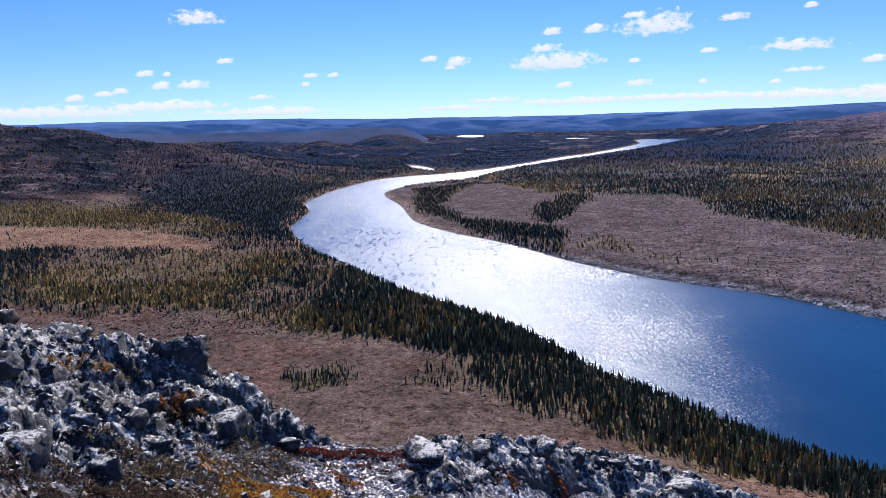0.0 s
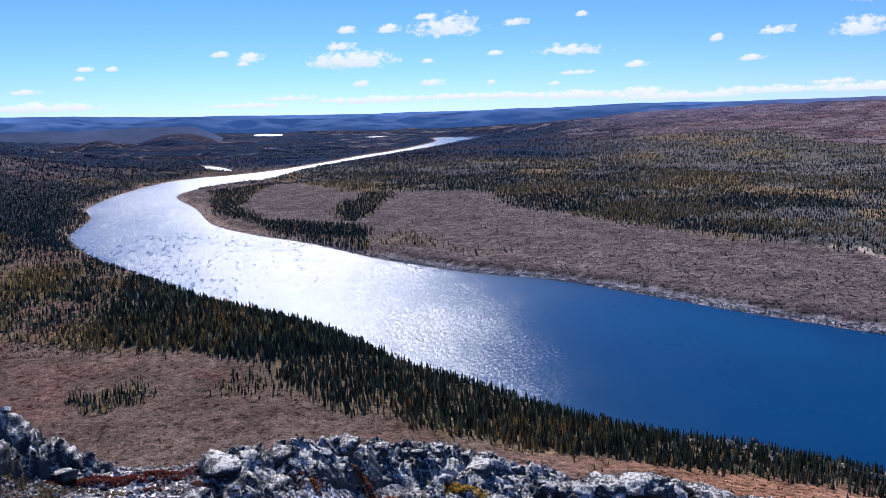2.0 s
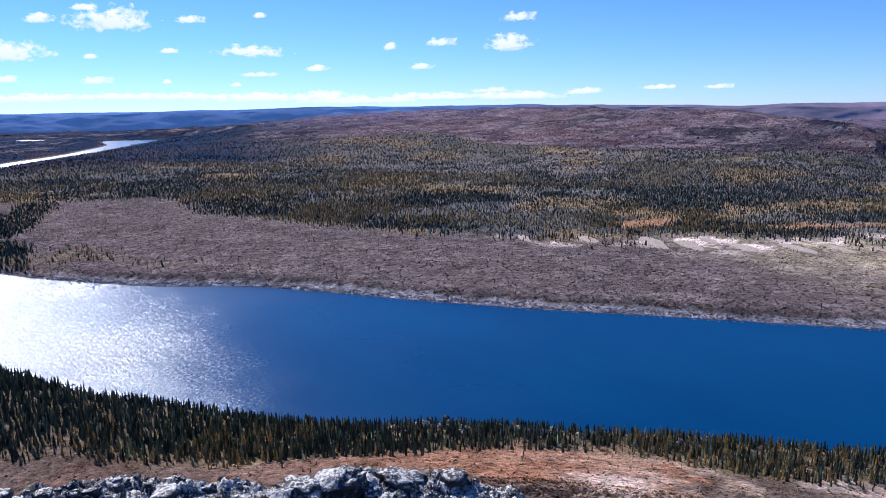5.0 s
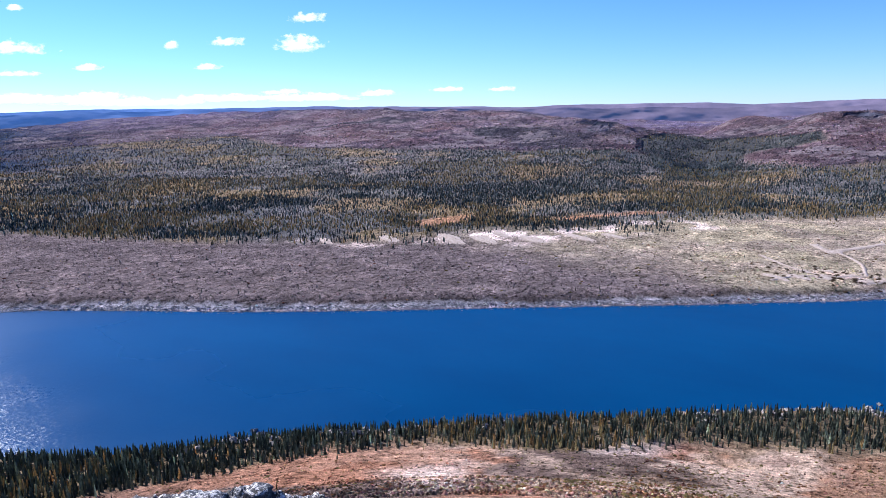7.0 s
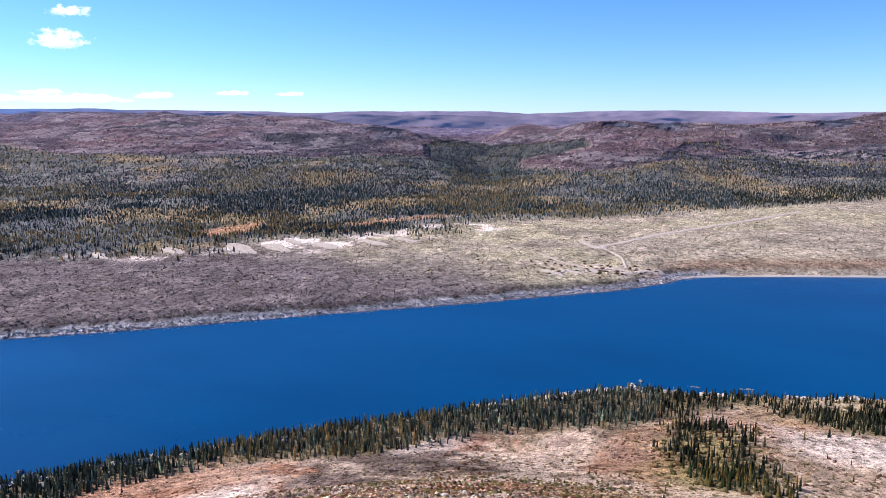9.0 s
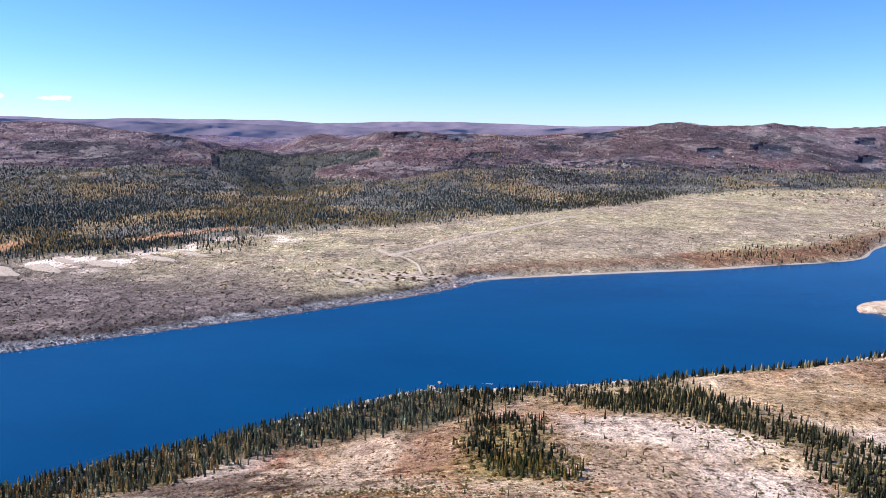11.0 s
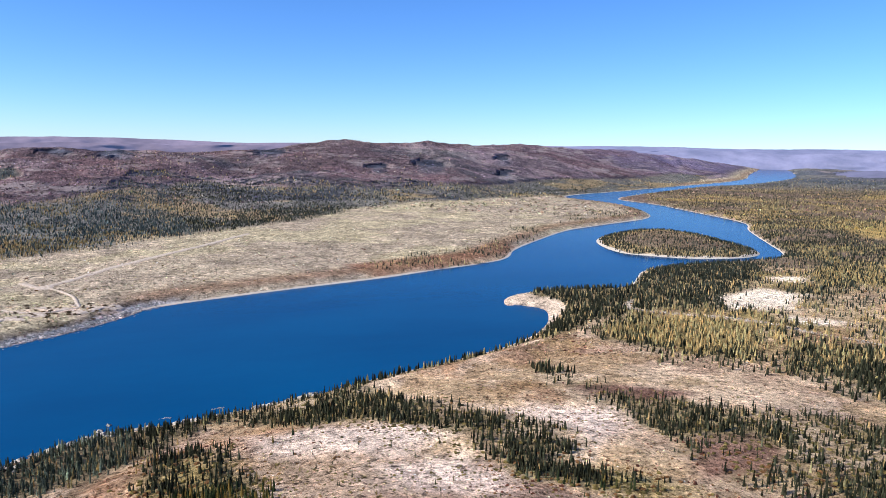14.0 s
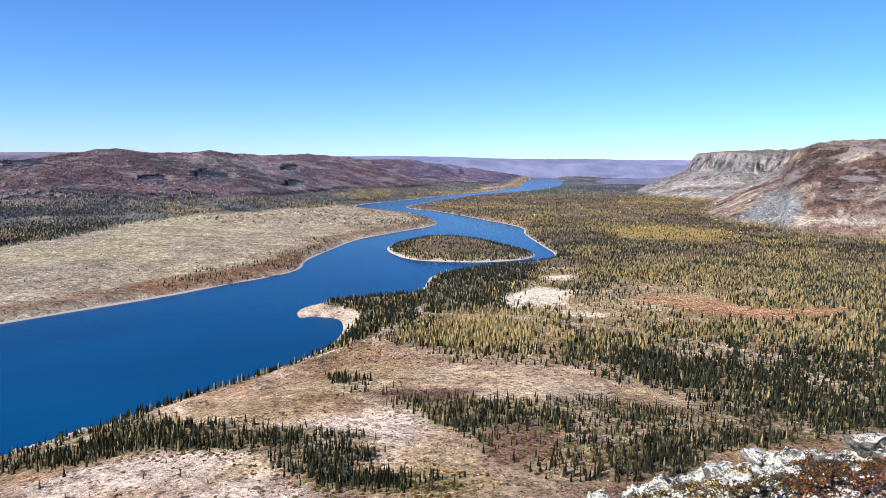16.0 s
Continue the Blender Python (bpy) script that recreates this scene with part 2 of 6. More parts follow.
# ---- what grows where: patches by their corners, metres east and north of the summit ----
BELT = [(-54, 292), (-20, 282), (8, 251), (20, 221), (35, 202), (46, 178), (64, 148), (88, 131), (121, 118), (142, 91), (147, 75), (165, 51), (177, 38),
        (181, 19), (190, 2), (219, -21), (230, -41), (300, -40), (330, 120), (60, 480), (-70, 420)]
PLAIN_UP = [(-700, 420), (-215, 340), (-163, 327), (-104, 332), (-54, 292), (60, 300), (60, 480), (-60, 700), (-60, 1250), (-200, 1500), (-900, 1500)]
CLEARINGS = [[(-519, 850), (-468, 907), (-369, 905), (-340, 884), (-369, 809), (-476, 777)],
             [(-500, 660), (-313, 626), (-223, 584), (-153, 515), (-158, 492), (-218, 514), (-282, 519), (-420, 495)],
             [(365, -408), (353, -441), (332, -414), (348, -396)],
             [(316, -317), (332, -371), (305, -382), (276, -335), (291, -307)],
             [(262, -318), (242, -334), (236, -322), (252, -310)]]
BOGS = [[(264, -393), (231, -417), (197, -408), (165, -463), (157, -450), (176, -379), (196, -374), (251, -380)],
        [(437, 329), (494, 309), (455, 285), (418, 305)], [(496, 248), (562, 191), (573, 172), (492, 223)]]
GOLDEN = [[(-235, 404), (-121, 391), (-99, 336), (-202, 345)], [(-459, 748), (-211, 700), (-194, 641), (-409, 663)],
          [(281, -205), (301, -239), (271, -303), (211, -238), (232, -213), (263, -201)]]
GROVES = [[(-55, 236), (-38, 248), (-36, 231), (-50, 225)], [(-14, 235), (-6, 249), (8, 251), (25, 221), (35, 202), (31, 197), (11, 222), (-6, 228)], [(185, -1), (191, -8), (185, -21), (149, -25), (138, -24), (140, -12), (155, -3)],
          [(230, -41), (251, -68), (190, -52), (190, -45), (220, -40)],
          [(237, -40), (231, -75), (194, -73), (175, -86), (163, -96), (149, -104), (143, -100), (136, -79), (165, -79), (184, -64), (201, -40)],
          [(239, -148), (218, -149), (199, -137), (207, -130)],
          [(200, -146), (179, -159), (131, -177), (97, -180), (86, -156), (107, -133), (127, -133), (180, -135)],
          [(164, -87), (144, -85), (117, -105), (110, -95), (135, -79)],
          [(182, -161), (166, -167), (144, -194), (113, -212), (102, -254), (80, -266), (74, -246), (81, -226), (90, -183), (95, -174), (89, -161), (96, -140),
           (109, -126), (132, -127), (165, -145)],
          [(245, -35), (238, -54), (247, -77), (201, -77), (164, -114), (151, -106), (160, -84), (182, -64), (198, -41), (222, -32)]]
# on the home slope: bare pale gravel, dark-red heath, olive scrub
GRAVELLY = [[(182, -100), (181, -115), (172, -136), (158, -132), (141, -110), (144, -105), (161, -110)], [(202, -24), (184, -35), (186, -49), (180, -72), (163, -78), (155, -60), (162, -48), (166, -29)],
            [(147, -51), (148, -71), (131, -79), (124, -69), (135, -52)], [(105, 85), (122, 77), (64, 42), (56, 42)], [(155, 63), (169, 51), (155, 49), (149, 59)]]
RED_HEATH = [[(145, -140), (139, -158), (125, -154), (114, -134), (117, -119), (128, -124)], [(201, -137), (198, -154), (178, -172), (174, -154), (186, -135)]]
OLIVE_SCRUB = [[(145, -84), (124, -111), (111, -113), (110, -95), (131, -77)], [(174, 0), (188, -15), (164, -23), (132, -23), (140, -3)]]
YELLOW_FEN = [(579, -771), (575, -875), (459, -891), (401, -825), (410, -733), (502, -707)]
CREEK = [(330, -268), (309, -254), (268, -290), (231, -299), (205, -306), (176, -310), (149, -312), (124, -323), (102, -335), (60, -350)]
POINT = [(363, -222), (380, -240), (370, -290), (400, -325), (440, -400), (412, -454), (349, -386), (288, -321), (308, -258), (303, -241), (290, -208), (279, -178),
         (315, -204), (338, -218)]
PLAIN_DOWN = [(276, -204), (224, -198), (210, -218), (180, -241), (163, -231), (130, -251), (111, -223), (77, -257), (-200, -300), (-1500, -4500), (3000, -4500),
              (1500, -1590), (1200, -980), (960, -815), (600, -650), (460, -540), (438, -460), (430, -362), (377, -298)]
FAR_WOODS = [(-62, 1312), (57, 1052), (128, 820), (243, 740), (259, 646), (257, 574), (279, 500), (325, 402), (348, 339), (371, 289), (437, 264), (477, 216),
             (540, 153), (581, 100), (600, 60), (625, 11), (673, -38), (791, -169), (931, -277), (1015, -390), (1073, -560), (1184, -794), (1450, -1300)]
FAR_WOODS_TOP = [(1981, -1975), (1585, -1225), (1384, -856), (1210, -574), (1125, -382), (1133, -242), (1220, -116), (1041, 1), (934, 113), (1000, 150),
                 (1100, 240), (1025, 295), (1054, 480), (980, 644), (928, 977), (1149, 1356), (1000, 1450), (745, 1626), (1100, 2300), (700, 2200)]
DARK_WOODS = [[(-37, 928), (7, 947), (55, 1013), (12, 835), (-1, 731), (19, 640), (76, 574), (90, 547), (78, 455), (48, 522), (8, 609), (-24, 717)],
              [(85, 686), (135, 787), (164, 777), (106, 620), (87, 588)]]
DARK_NEAR = [(-346, 982), (-371, 1059), (-330, 1330), (-96, 1300), (-148, 1043), (-157, 825), (-138, 638), (-106, 548), (-163, 620)]
SPARSE = [[(73, 550), (121, 513), (150, 400), (129, 386), (101, 427)], [(585, -280), (759, -473), (892, -693), (815, -679), (736, -558), (692, -467), (565, -319)],
          [(500, -150), (539, -258), (582, -323), (560, -325), (507, -273), (470, -160)], [(325, 402), (371, 289), (437, 264), (540, 153), (520, 120), (400, 210), (350, 300)]]
FAR_LAND = np.vstack([FAR_BANK, [(1200, 6000), (7000, 6000), (7000, -3480)]])
TRACK = [(492, 56), (475, 43), (527, 10), (578, -32), (683, -107)]
PATHS = [[(475, 43), (447, 28), (425, 24), (412, 22)], [(440, 78), (412, 55), (404, 38), (412, 22), (408, 4)], [(404, 38), (396, 52), (380, 62)]]


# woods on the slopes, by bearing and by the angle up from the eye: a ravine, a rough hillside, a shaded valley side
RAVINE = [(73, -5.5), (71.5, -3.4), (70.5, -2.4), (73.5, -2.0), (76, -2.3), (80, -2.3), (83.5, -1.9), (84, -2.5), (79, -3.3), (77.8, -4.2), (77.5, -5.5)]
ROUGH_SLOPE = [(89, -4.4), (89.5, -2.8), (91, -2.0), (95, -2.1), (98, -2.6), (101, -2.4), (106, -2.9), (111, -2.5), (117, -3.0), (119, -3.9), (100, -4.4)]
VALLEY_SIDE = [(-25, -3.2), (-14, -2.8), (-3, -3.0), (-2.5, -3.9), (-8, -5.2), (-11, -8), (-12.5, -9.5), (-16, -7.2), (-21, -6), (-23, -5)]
# crags, painted dark for the shade on them: bearing, angle, half widths
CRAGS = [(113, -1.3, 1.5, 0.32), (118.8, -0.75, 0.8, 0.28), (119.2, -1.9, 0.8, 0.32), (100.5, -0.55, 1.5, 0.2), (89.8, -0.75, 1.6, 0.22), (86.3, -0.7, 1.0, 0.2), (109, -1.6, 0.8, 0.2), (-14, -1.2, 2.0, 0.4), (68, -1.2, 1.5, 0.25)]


def by_angle(x, y, z, ring, soft=0.3):
    """1 inside a patch given by bearing and angle from the eye, with a ragged edge."""
    r, az = np.hypot(x, y), np.degrees(np.arctan2(x, y))
    ring = np.array(ring, float)
    u, v = az + 0.8 * fbm(x, y, 90, 4, 151), np.degrees(np.arctan2(z - EYE, r)) + 0.25 * fbm(x, y, 60, 4, 152)
    ok = (r > 450) & (az > ring[:, 0].min() - 2) & (az < ring[:, 0].max() + 2)
    out = np.zeros_like(x)
    d, inside = edge_distance(u[ok], 3 * v[ok], ring * (1, 3))
    out[ok] = smooth(-1, 1, np.where(inside, d, -d) / soft)
    return out


def within(x, y, ring, soft=10.0):
    """1 inside a patch, 0 outside, with an uneven edge."""
    ring = np.array(ring, float)
    lo, hi = ring.min(0) - 3 * soft, ring.max(0) + 3 * soft
    out = np.zeros_like(x)
    near = (x > lo[0]) & (x < hi[0]) & (y > lo[1]) & (y < hi[1])
    px, py = x[near], y[near]
    d, inside = edge_distance(px, py, ring)
    out[near] = smooth(-1, 1, np.where(inside, d, -d) / soft + 0.9 * fbm(px, py, 5 * soft, 3, 51))
    return out


def most(x, y, rings, soft):
    out = np.zeros_like(x)
    for ring in rings:
        out = np.maximum(out, within(x, y, ring, soft))
    return out


def blobs(x, y, size, seed, cut, soft=0.07):
    return smooth(cut - soft, cut + soft, 0.5 + 0.85 * fbm(x, y, size, 6, seed, 0.62))


def beyond(x, y):
    """Across the river from the summit."""
    return inside_only(x, y, FAR_LAND)


def woods(x, y, z, s, far=None):
    """Chance of a tree, 0 to 1, and the share of larches."""
    r, az = np.hypot(x, y), np.degrees(np.arctan2(x, y))
    far = beyond(x, y) if far is None else far
    gaps = (0.32 + 0.68 * blobs(x, y, 80, 41, 0.42)) * (0.55 + 0.45 * blobs(x, y, 24, 141, 0.42))
    d = (~far) * within(x, y, BELT, 7) * (0.75 + 0.25 * gaps) * np.maximum(smooth(34, 28, az), smooth(3.5, 8, s))
    up = (~far) * within(x, y, PLAIN_UP, 12)
    d = np.maximum(d, up * gaps * (1 - smooth(1000, 1150, r) * smooth(14, 19, -az)))
    d = np.maximum(d, (~far) * within(x, y, DARK_NEAR, 25))
    d = np.maximum(d, (~far) * (y > 600) * smooth(880, 980, r) * (1 - smooth(1700, 2000, r)) * smooth(-27, -21, az) * smooth(2, -3, az) * 0.9 * blobs(x, y, 150, 57, 0.40))
    d = np.maximum(d, (~far) * (y > 600) * smooth(1000, 1100, r) * smooth(-20, -26, az) * 0.7 * blobs(x, y, 120, 60, 0.54))
    d = np.maximum(d, (~far) * smooth(0.5, 2, s) * (1 - smooth(3, 7, s)) * (az > 95) * (az < 125) * 0.95)
    d = np.maximum(d, (~far) * most(x, y, GROVES, 5) * (0.30 + 0.65 * blobs(x, y, 22, 42, 0.45)))
    d = np.maximum(d, (~far) * within(x, y, POINT, 6) * 0.95)
    d = np.maximum(d, (~far) * within(x, y, PLAIN_DOWN, 12) * gaps * (1 - 0.35 * smooth(900, 1500, r)))
    d = np.maximum(d, (smooth(60, 140, s) * smooth(20, 40, z) * (r > 600) * 0.10 + 0.75 * smooth(1250, 1500, r) * smooth(34, 20, az)) * blobs(x, y, 200, 47, 0.44))
    d = np.maximum(d, far * within(x, y, FAR_WOODS + FAR_WOODS_TOP, 22) * (0.35 + 0.65 * blobs(x, y, 90, 44, 0.34)))
    d = np.maximum(d, far * most(x, y, DARK_WOODS, 8))
    d = np.maximum(d, (~far) * most(x, y, GOLDEN, 10) * 0.85)
    d = np.maximum(d, far * by_angle(x, y, z, RAVINE) * 0.85)
    d = np.maximum(d, far * by_angle(x, y, z, ROUGH_SLOPE) * (0.15 + 0.6 * blobs(x, y, 90, 144, 0.5)))
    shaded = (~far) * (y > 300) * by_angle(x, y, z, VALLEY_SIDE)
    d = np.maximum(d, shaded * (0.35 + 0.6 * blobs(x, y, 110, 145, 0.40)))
    d = np.maximum(d, far * most(x, y, SPARSE, 14) * 0.22 * blobs(x, y, 40, 45, 0.5))
    isle = within(x, y, ISLE, 2) * (np.hypot(x - 540, y + 480) < 140)
    d = np.where(isle > 0, isle * (0.25 + 0.75 * (1 - smooth(14, 30, s))), d)
    d = np.maximum(d, 0.006 * (r > 110) * smooth(3, 8, s) * (z < 60) * blobs(x, y, 50, 46, 0.5))
    bare = np.maximum(most(x, y, CLEARINGS, 9), most(x, y, BOGS, 8))
    d = d * (1 - 0.97 * bare) * smooth(0.6, 2.5, s) * (1 - mesa_mask(x, y))
    sand = beach(x, y, s)
    d = d * (1 - sand)
    d = d * (0.12 + 0.88 * smooth(1.0, 3.5, 1.5 * fbm(x, y, 30, 3, 92) + edge_distance(x, y, spline(CREEK), False)[0])) * (1 - 0.75 * most(x, y, RED_HEATH, 4)) * (1 - 0.8 * within(x, y, YELLOW_FEN, 25))
    golden = most(x, y, GOLDEN, 12)
    larch = np.clip(0.06 + 0.62 * blobs(x, y, 130, 43, 0.55, 0.05) * np.where(y < -100, 0.75, 1.0) + 0.6 * golden, 0, 0.85) * (1 - 0.8 * shaded)
    larch = larch * (1 - most(x, y, DARK_WOODS, 8)) * (1 - 0.85 * within(x, y, POINT, 6)) * (1 - within(x, y, DARK_NEAR, 25)) * (1 - 0.65 * most(x, y, GROVES, 8)) * (1 - 0.45 * within(x, y, BELT, 7)) * np.where(far, 0.9, 1.0)
    larch = larch * np.where((~far) & (r < 330) & (y < 60), 0.3 + 0.7 * golden, 1.0)
    return d, larch


def mesa_mask(x, y):
    return smooth(10, 17, mesa(x, y))


def beach(x, y, s):
    wide = 1.5 + 15 * np.exp(-((x - 352) ** 2 + (y + 214) ** 2) / 30.0 ** 2)
    return (1 - smooth(wide - 1.5, wide + 1.5, s + 1.2 * fbm(x, y, 12, 2, 55))) * smooth(-15, -40, y) * smooth(-2, -0.5, s)


def soils(x, y, z, s, zones=False):
    """Base colour of the ground; with zones, also the shares of hill, terrace and home slope."""
    r, az = np.hypot(x, y), np.degrees(np.arctan2(x, y))
    # dark heath base, lowered further to stand for backlit shade
    c = np.zeros((len(x), 3)) + (0.108, 0.077, 0.061)

    def lay(rgb, k):
        c[:] = c + (np.array(rgb) - c) * np.clip(k, 0, 1)[:, None]

    far = beyond(x, y)
    lay((0.22, 0.148, 0.088), (~far) * (r < 600) * smooth(70, 100, az) * 1.0)
    home = (~far) & (r < 600)
    # the home slope: heath, rust-red dwarf birch, pale lichen and rock
    lay((0.23, 0.115, 0.068), home * 0.9 * blobs(x, y, 45, 61, 0.46) * smooth(15, 45, az) * (1 - 0.65 * smooth(78, 96, az)))
    lay((0.34, 0.25, 0.18), home * 0.9 * blobs(x, y, 34, 62, 0.50, 0.07) * smooth(35, 80, az))
    lay((0.39, 0.29, 0.195), home * 0.9 * blobs(x, y, 80, 63, 0.44, 0.08) * smooth(80, 100, az))
    lay((0.13, 0.07, 0.055), home * 0.5 * blobs(x, y, 30, 64, 0.64))
    lay((0.27, 0.18, 0.11), home * 0.35 * blobs(x, y, 34, 59, 0.54) * smooth(78, 95, az))
    lay((0.20, 0.13, 0.06), home * 0.5 * blobs(x, y, 25, 65, 0.62) * smooth(60, 90, az))
    lay((0.46, 0.36, 0.29), home * 0.85 * most(x, y, GRAVELLY, 6))
    lay((0.12, 0.06, 0.05), home * 0.85 * most(x, y, RED_HEATH, 4))
    lay((0.22, 0.17, 0.055), home * 0.75 * most(x, y, OLIVE_SCRUB, 6))
    # the terrace across the river: base darkened for backlight, paler soil downstream
    lay((0.108, 0.086, 0.080), far)
    pale = smooth(-60, 70, (x - 375) * 0.945 - (y - 160) * 0.327 + 40 * fbm(x, y, 120, 3, 66))
    lay((0.255, 0.205, 0.145), far * pale * (0.75 + 0.25 * blobs(x, y, 30, 67, 0.5)))
    lay((0.31, 0.27, 0.15), far * pale * 0.35 * blobs(x, y, 110, 68, 0.58))
    lay((0.62, 0.50, 0.42), far * 0.9 * blobs(x, y, 22, 69, 0.62) * within(x, y, SPARSE[3], 12))
    lay((0.16, 0.07, 0.045), far * 0.85 * within(x, y, SPARSE[2], 10))
    lay((0.14, 0.08, 0.05), far * smooth(7, 12, s) * (1 - smooth(18, 40, s)) * smooth(20, -20, y) * 0.7)
    # under trees
    d, larch = woods(x, y, z, s, far)
    floor_k = np.clip(d * 1.1, 0, 0.9)
    lay((0.105, 0.082, 0.048), floor_k)
    lay((0.20, 0.15, 0.075), floor_k * 0.8 * (~far) * smooth(85, 110, az) * (r < 700))
    lay((0.17, 0.125, 0.045), floor_k * 0.7 * smooth(0.35, 0.7, larch))
    lay((0.30, 0.21, 0.07), 0.6 * smooth(600, 900, r) * (~far) * (az > 120) * blobs(x, y, 200, 70, 0.55) * floor_k)
    # open hills, with blue haze mixed into wood floor and hill colours
    wooded = far * within(x, y, FAR_WOODS + FAR_WOODS_TOP, 22)
    lay((0.086, 0.090, 0.088), wooded * 0.75)
    lay((0.22, 0.155, 0.075), wooded * 0.65 * blobs(x, y, 110, 48, 0.60))
    hills = np.maximum(smooth(22, 50, z), smooth(60, 260, r - np.interp(az, AZ, HILL_R0)) * smooth(40, 120, s)) * (r > 450) * (1 - 0.75 * floor_k) * (1 - 0.9 * wooded)
    lay((0.19, 0.135, 0.148), hills)
    lay((0.30, 0.235, 0.22), hills * 0.55 * smooth(45, 100, z) * blobs(x, y, 170, 177, 0.50))
    lay((0.125, 0.070, 0.066), hills * 0.6 * blobs(x, y, 260, 71, 0.5))
    lay((0.25, 0.19, 0.18), hills * 0.55 * blobs(x, y, 70, 72, 0.62))
    lay((0.045, 0.05, 0.055), hills * 0.8 * blobs(x, y, 220, 73, 0.62))
    lay((0.06, 0.05, 0.06), hills * 0.6 * smooth(0.12, 0.34, ridges(x, y, 150, 5, 49) + 0.25 * fbm(x, y, 400, 2, 50)))
    # bluer with distance: haze laid over the hills' own colour
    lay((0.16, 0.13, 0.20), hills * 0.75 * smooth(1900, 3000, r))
    lay((0.105, 0.064, 0.066), hills * 0.6 * blobs(x, y, 330, 171, 0.56) * smooth(60, 75, az))
    el = np.degrees(np.arctan2(z - EYE, r))
    crag_shade = np.zeros_like(x)
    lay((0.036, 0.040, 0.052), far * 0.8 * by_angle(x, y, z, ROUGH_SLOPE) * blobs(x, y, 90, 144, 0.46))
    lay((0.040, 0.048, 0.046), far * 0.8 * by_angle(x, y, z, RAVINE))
    # shade of the crags laid as near-black patches, blue-grey talus below
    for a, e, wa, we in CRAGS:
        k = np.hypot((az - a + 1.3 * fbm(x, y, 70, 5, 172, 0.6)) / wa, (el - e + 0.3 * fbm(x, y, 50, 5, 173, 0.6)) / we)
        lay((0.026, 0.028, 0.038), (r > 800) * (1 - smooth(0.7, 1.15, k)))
        crag_shade = np.maximum(crag_shade, (r > 800) * (1 - smooth(0.8, 1.4, k)))
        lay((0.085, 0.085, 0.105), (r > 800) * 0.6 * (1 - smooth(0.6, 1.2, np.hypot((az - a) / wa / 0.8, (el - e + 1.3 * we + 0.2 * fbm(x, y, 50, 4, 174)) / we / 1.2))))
    lay((0.28, 0.15, 0.08), most(x, y, BOGS, 8) * 0.85)
    lay((0.26, 0.18, 0.06), within(x, y, YELLOW_FEN, 25) * 0.8)
    lay((0.34, 0.29, 0.25), 0.5 * blobs(x, y, 30, 91, 0.54) * (1 - smooth(0.8, 2.4, edge_distance(x, y, spline(CREEK), False)[0] + 0.8 * fbm(x, y, 9, 2, 99))))
    lay((0.50, 0.41, 0.31), most(x, y, CLEARINGS[2:], 6))
    lay((0.21, 0.13, 0.085), most(x, y, CLEARINGS[:2], 12))
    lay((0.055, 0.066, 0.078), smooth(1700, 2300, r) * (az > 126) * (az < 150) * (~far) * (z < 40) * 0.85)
    lay((0.12, 0.11, 0.09), smooth(1700, 2300, r) * (az > 126) * (az < 150) * (~far) * (z < 40) * 0.6 * blobs(x, y, 260, 178, 0.56))
    # the wooded basin far upstream, blued for haze and darkened for backlight
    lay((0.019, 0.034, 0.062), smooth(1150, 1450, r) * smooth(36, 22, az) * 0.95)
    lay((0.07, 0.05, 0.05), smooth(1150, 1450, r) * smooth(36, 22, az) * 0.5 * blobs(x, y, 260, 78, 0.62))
    # heath hillside upstream, its backlit shade laid as dark colour; dark woods in patches
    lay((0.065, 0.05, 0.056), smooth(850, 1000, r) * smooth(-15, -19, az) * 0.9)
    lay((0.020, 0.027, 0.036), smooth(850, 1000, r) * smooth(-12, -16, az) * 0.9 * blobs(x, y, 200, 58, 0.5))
    # the valley side's blue shade and haze put into its soil
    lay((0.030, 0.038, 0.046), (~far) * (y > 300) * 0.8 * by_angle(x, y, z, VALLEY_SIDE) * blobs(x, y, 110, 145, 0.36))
    # tableland: grey cliff and scree on the far bluff, rust-brown heath with pale chutes on the near one
    m = mesa_mask(x, y)
    on = m > 0
    second = smooth(155.4, 156.6, az + 0.0004 * (1700 - r))
    nearer = (r < 1560) * 1.0
    second = np.maximum(second, nearer)
    u = np.radians(az) * r - 1.35 * z
    chute, stripe = np.zeros_like(x), np.zeros_like(x)
    chute[on] = fbm(u[on], 0.16 * z[on], 48, 5, 74, 0.62)
    stripe[on] = fbm(u[on] + 300, 0.3 * z[on], 22, 4, 175, 0.6)
    lay((0.175, 0.160, 0.155), m)
    lay((0.22, 0.195, 0.18), m * 0.8 * smooth(0.05, 0.3, chute) * (1 - smooth(75, 85, z)))
    lay((0.12, 0.075, 0.06), m * (1 - second) * 0.7 * smooth(-0.12, -0.3, chute) * (1 - smooth(75, 85, z)))
    lay((0.135, 0.082, 0.064), m * second)
    lay((0.25, 0.18, 0.14), m * second * 0.85 * smooth(-0.05, 0.12, chute))
    lay((0.38, 0.32, 0.26), m * 0.75 * smooth(0.06, 0.22, stripe) * smooth(-0.15, 0.1, chute))
    lay((0.055, 0.036, 0.032), m * second * 0.8 * blobs(x, y, 90, 79, 0.60))
    fan = (1 - smooth(0.7, 1.3, np.abs(az - 155.0 - 0.03 * (z - 20)) / (0.5 + 0.022 * np.maximum(70 - z, 0)) + 0.5 * fbm(x, y, 50, 3, 87))) * (1 - smooth(45, 70, z))
    lay((0.19, 0.188, 0.185), m * fan * nearer)
    ledge = np.zeros_like(x)
    ledge[on] = fbm(np.radians(az[on]) * r[on], z[on] * 2.2, 34, 5, 77, 0.65)
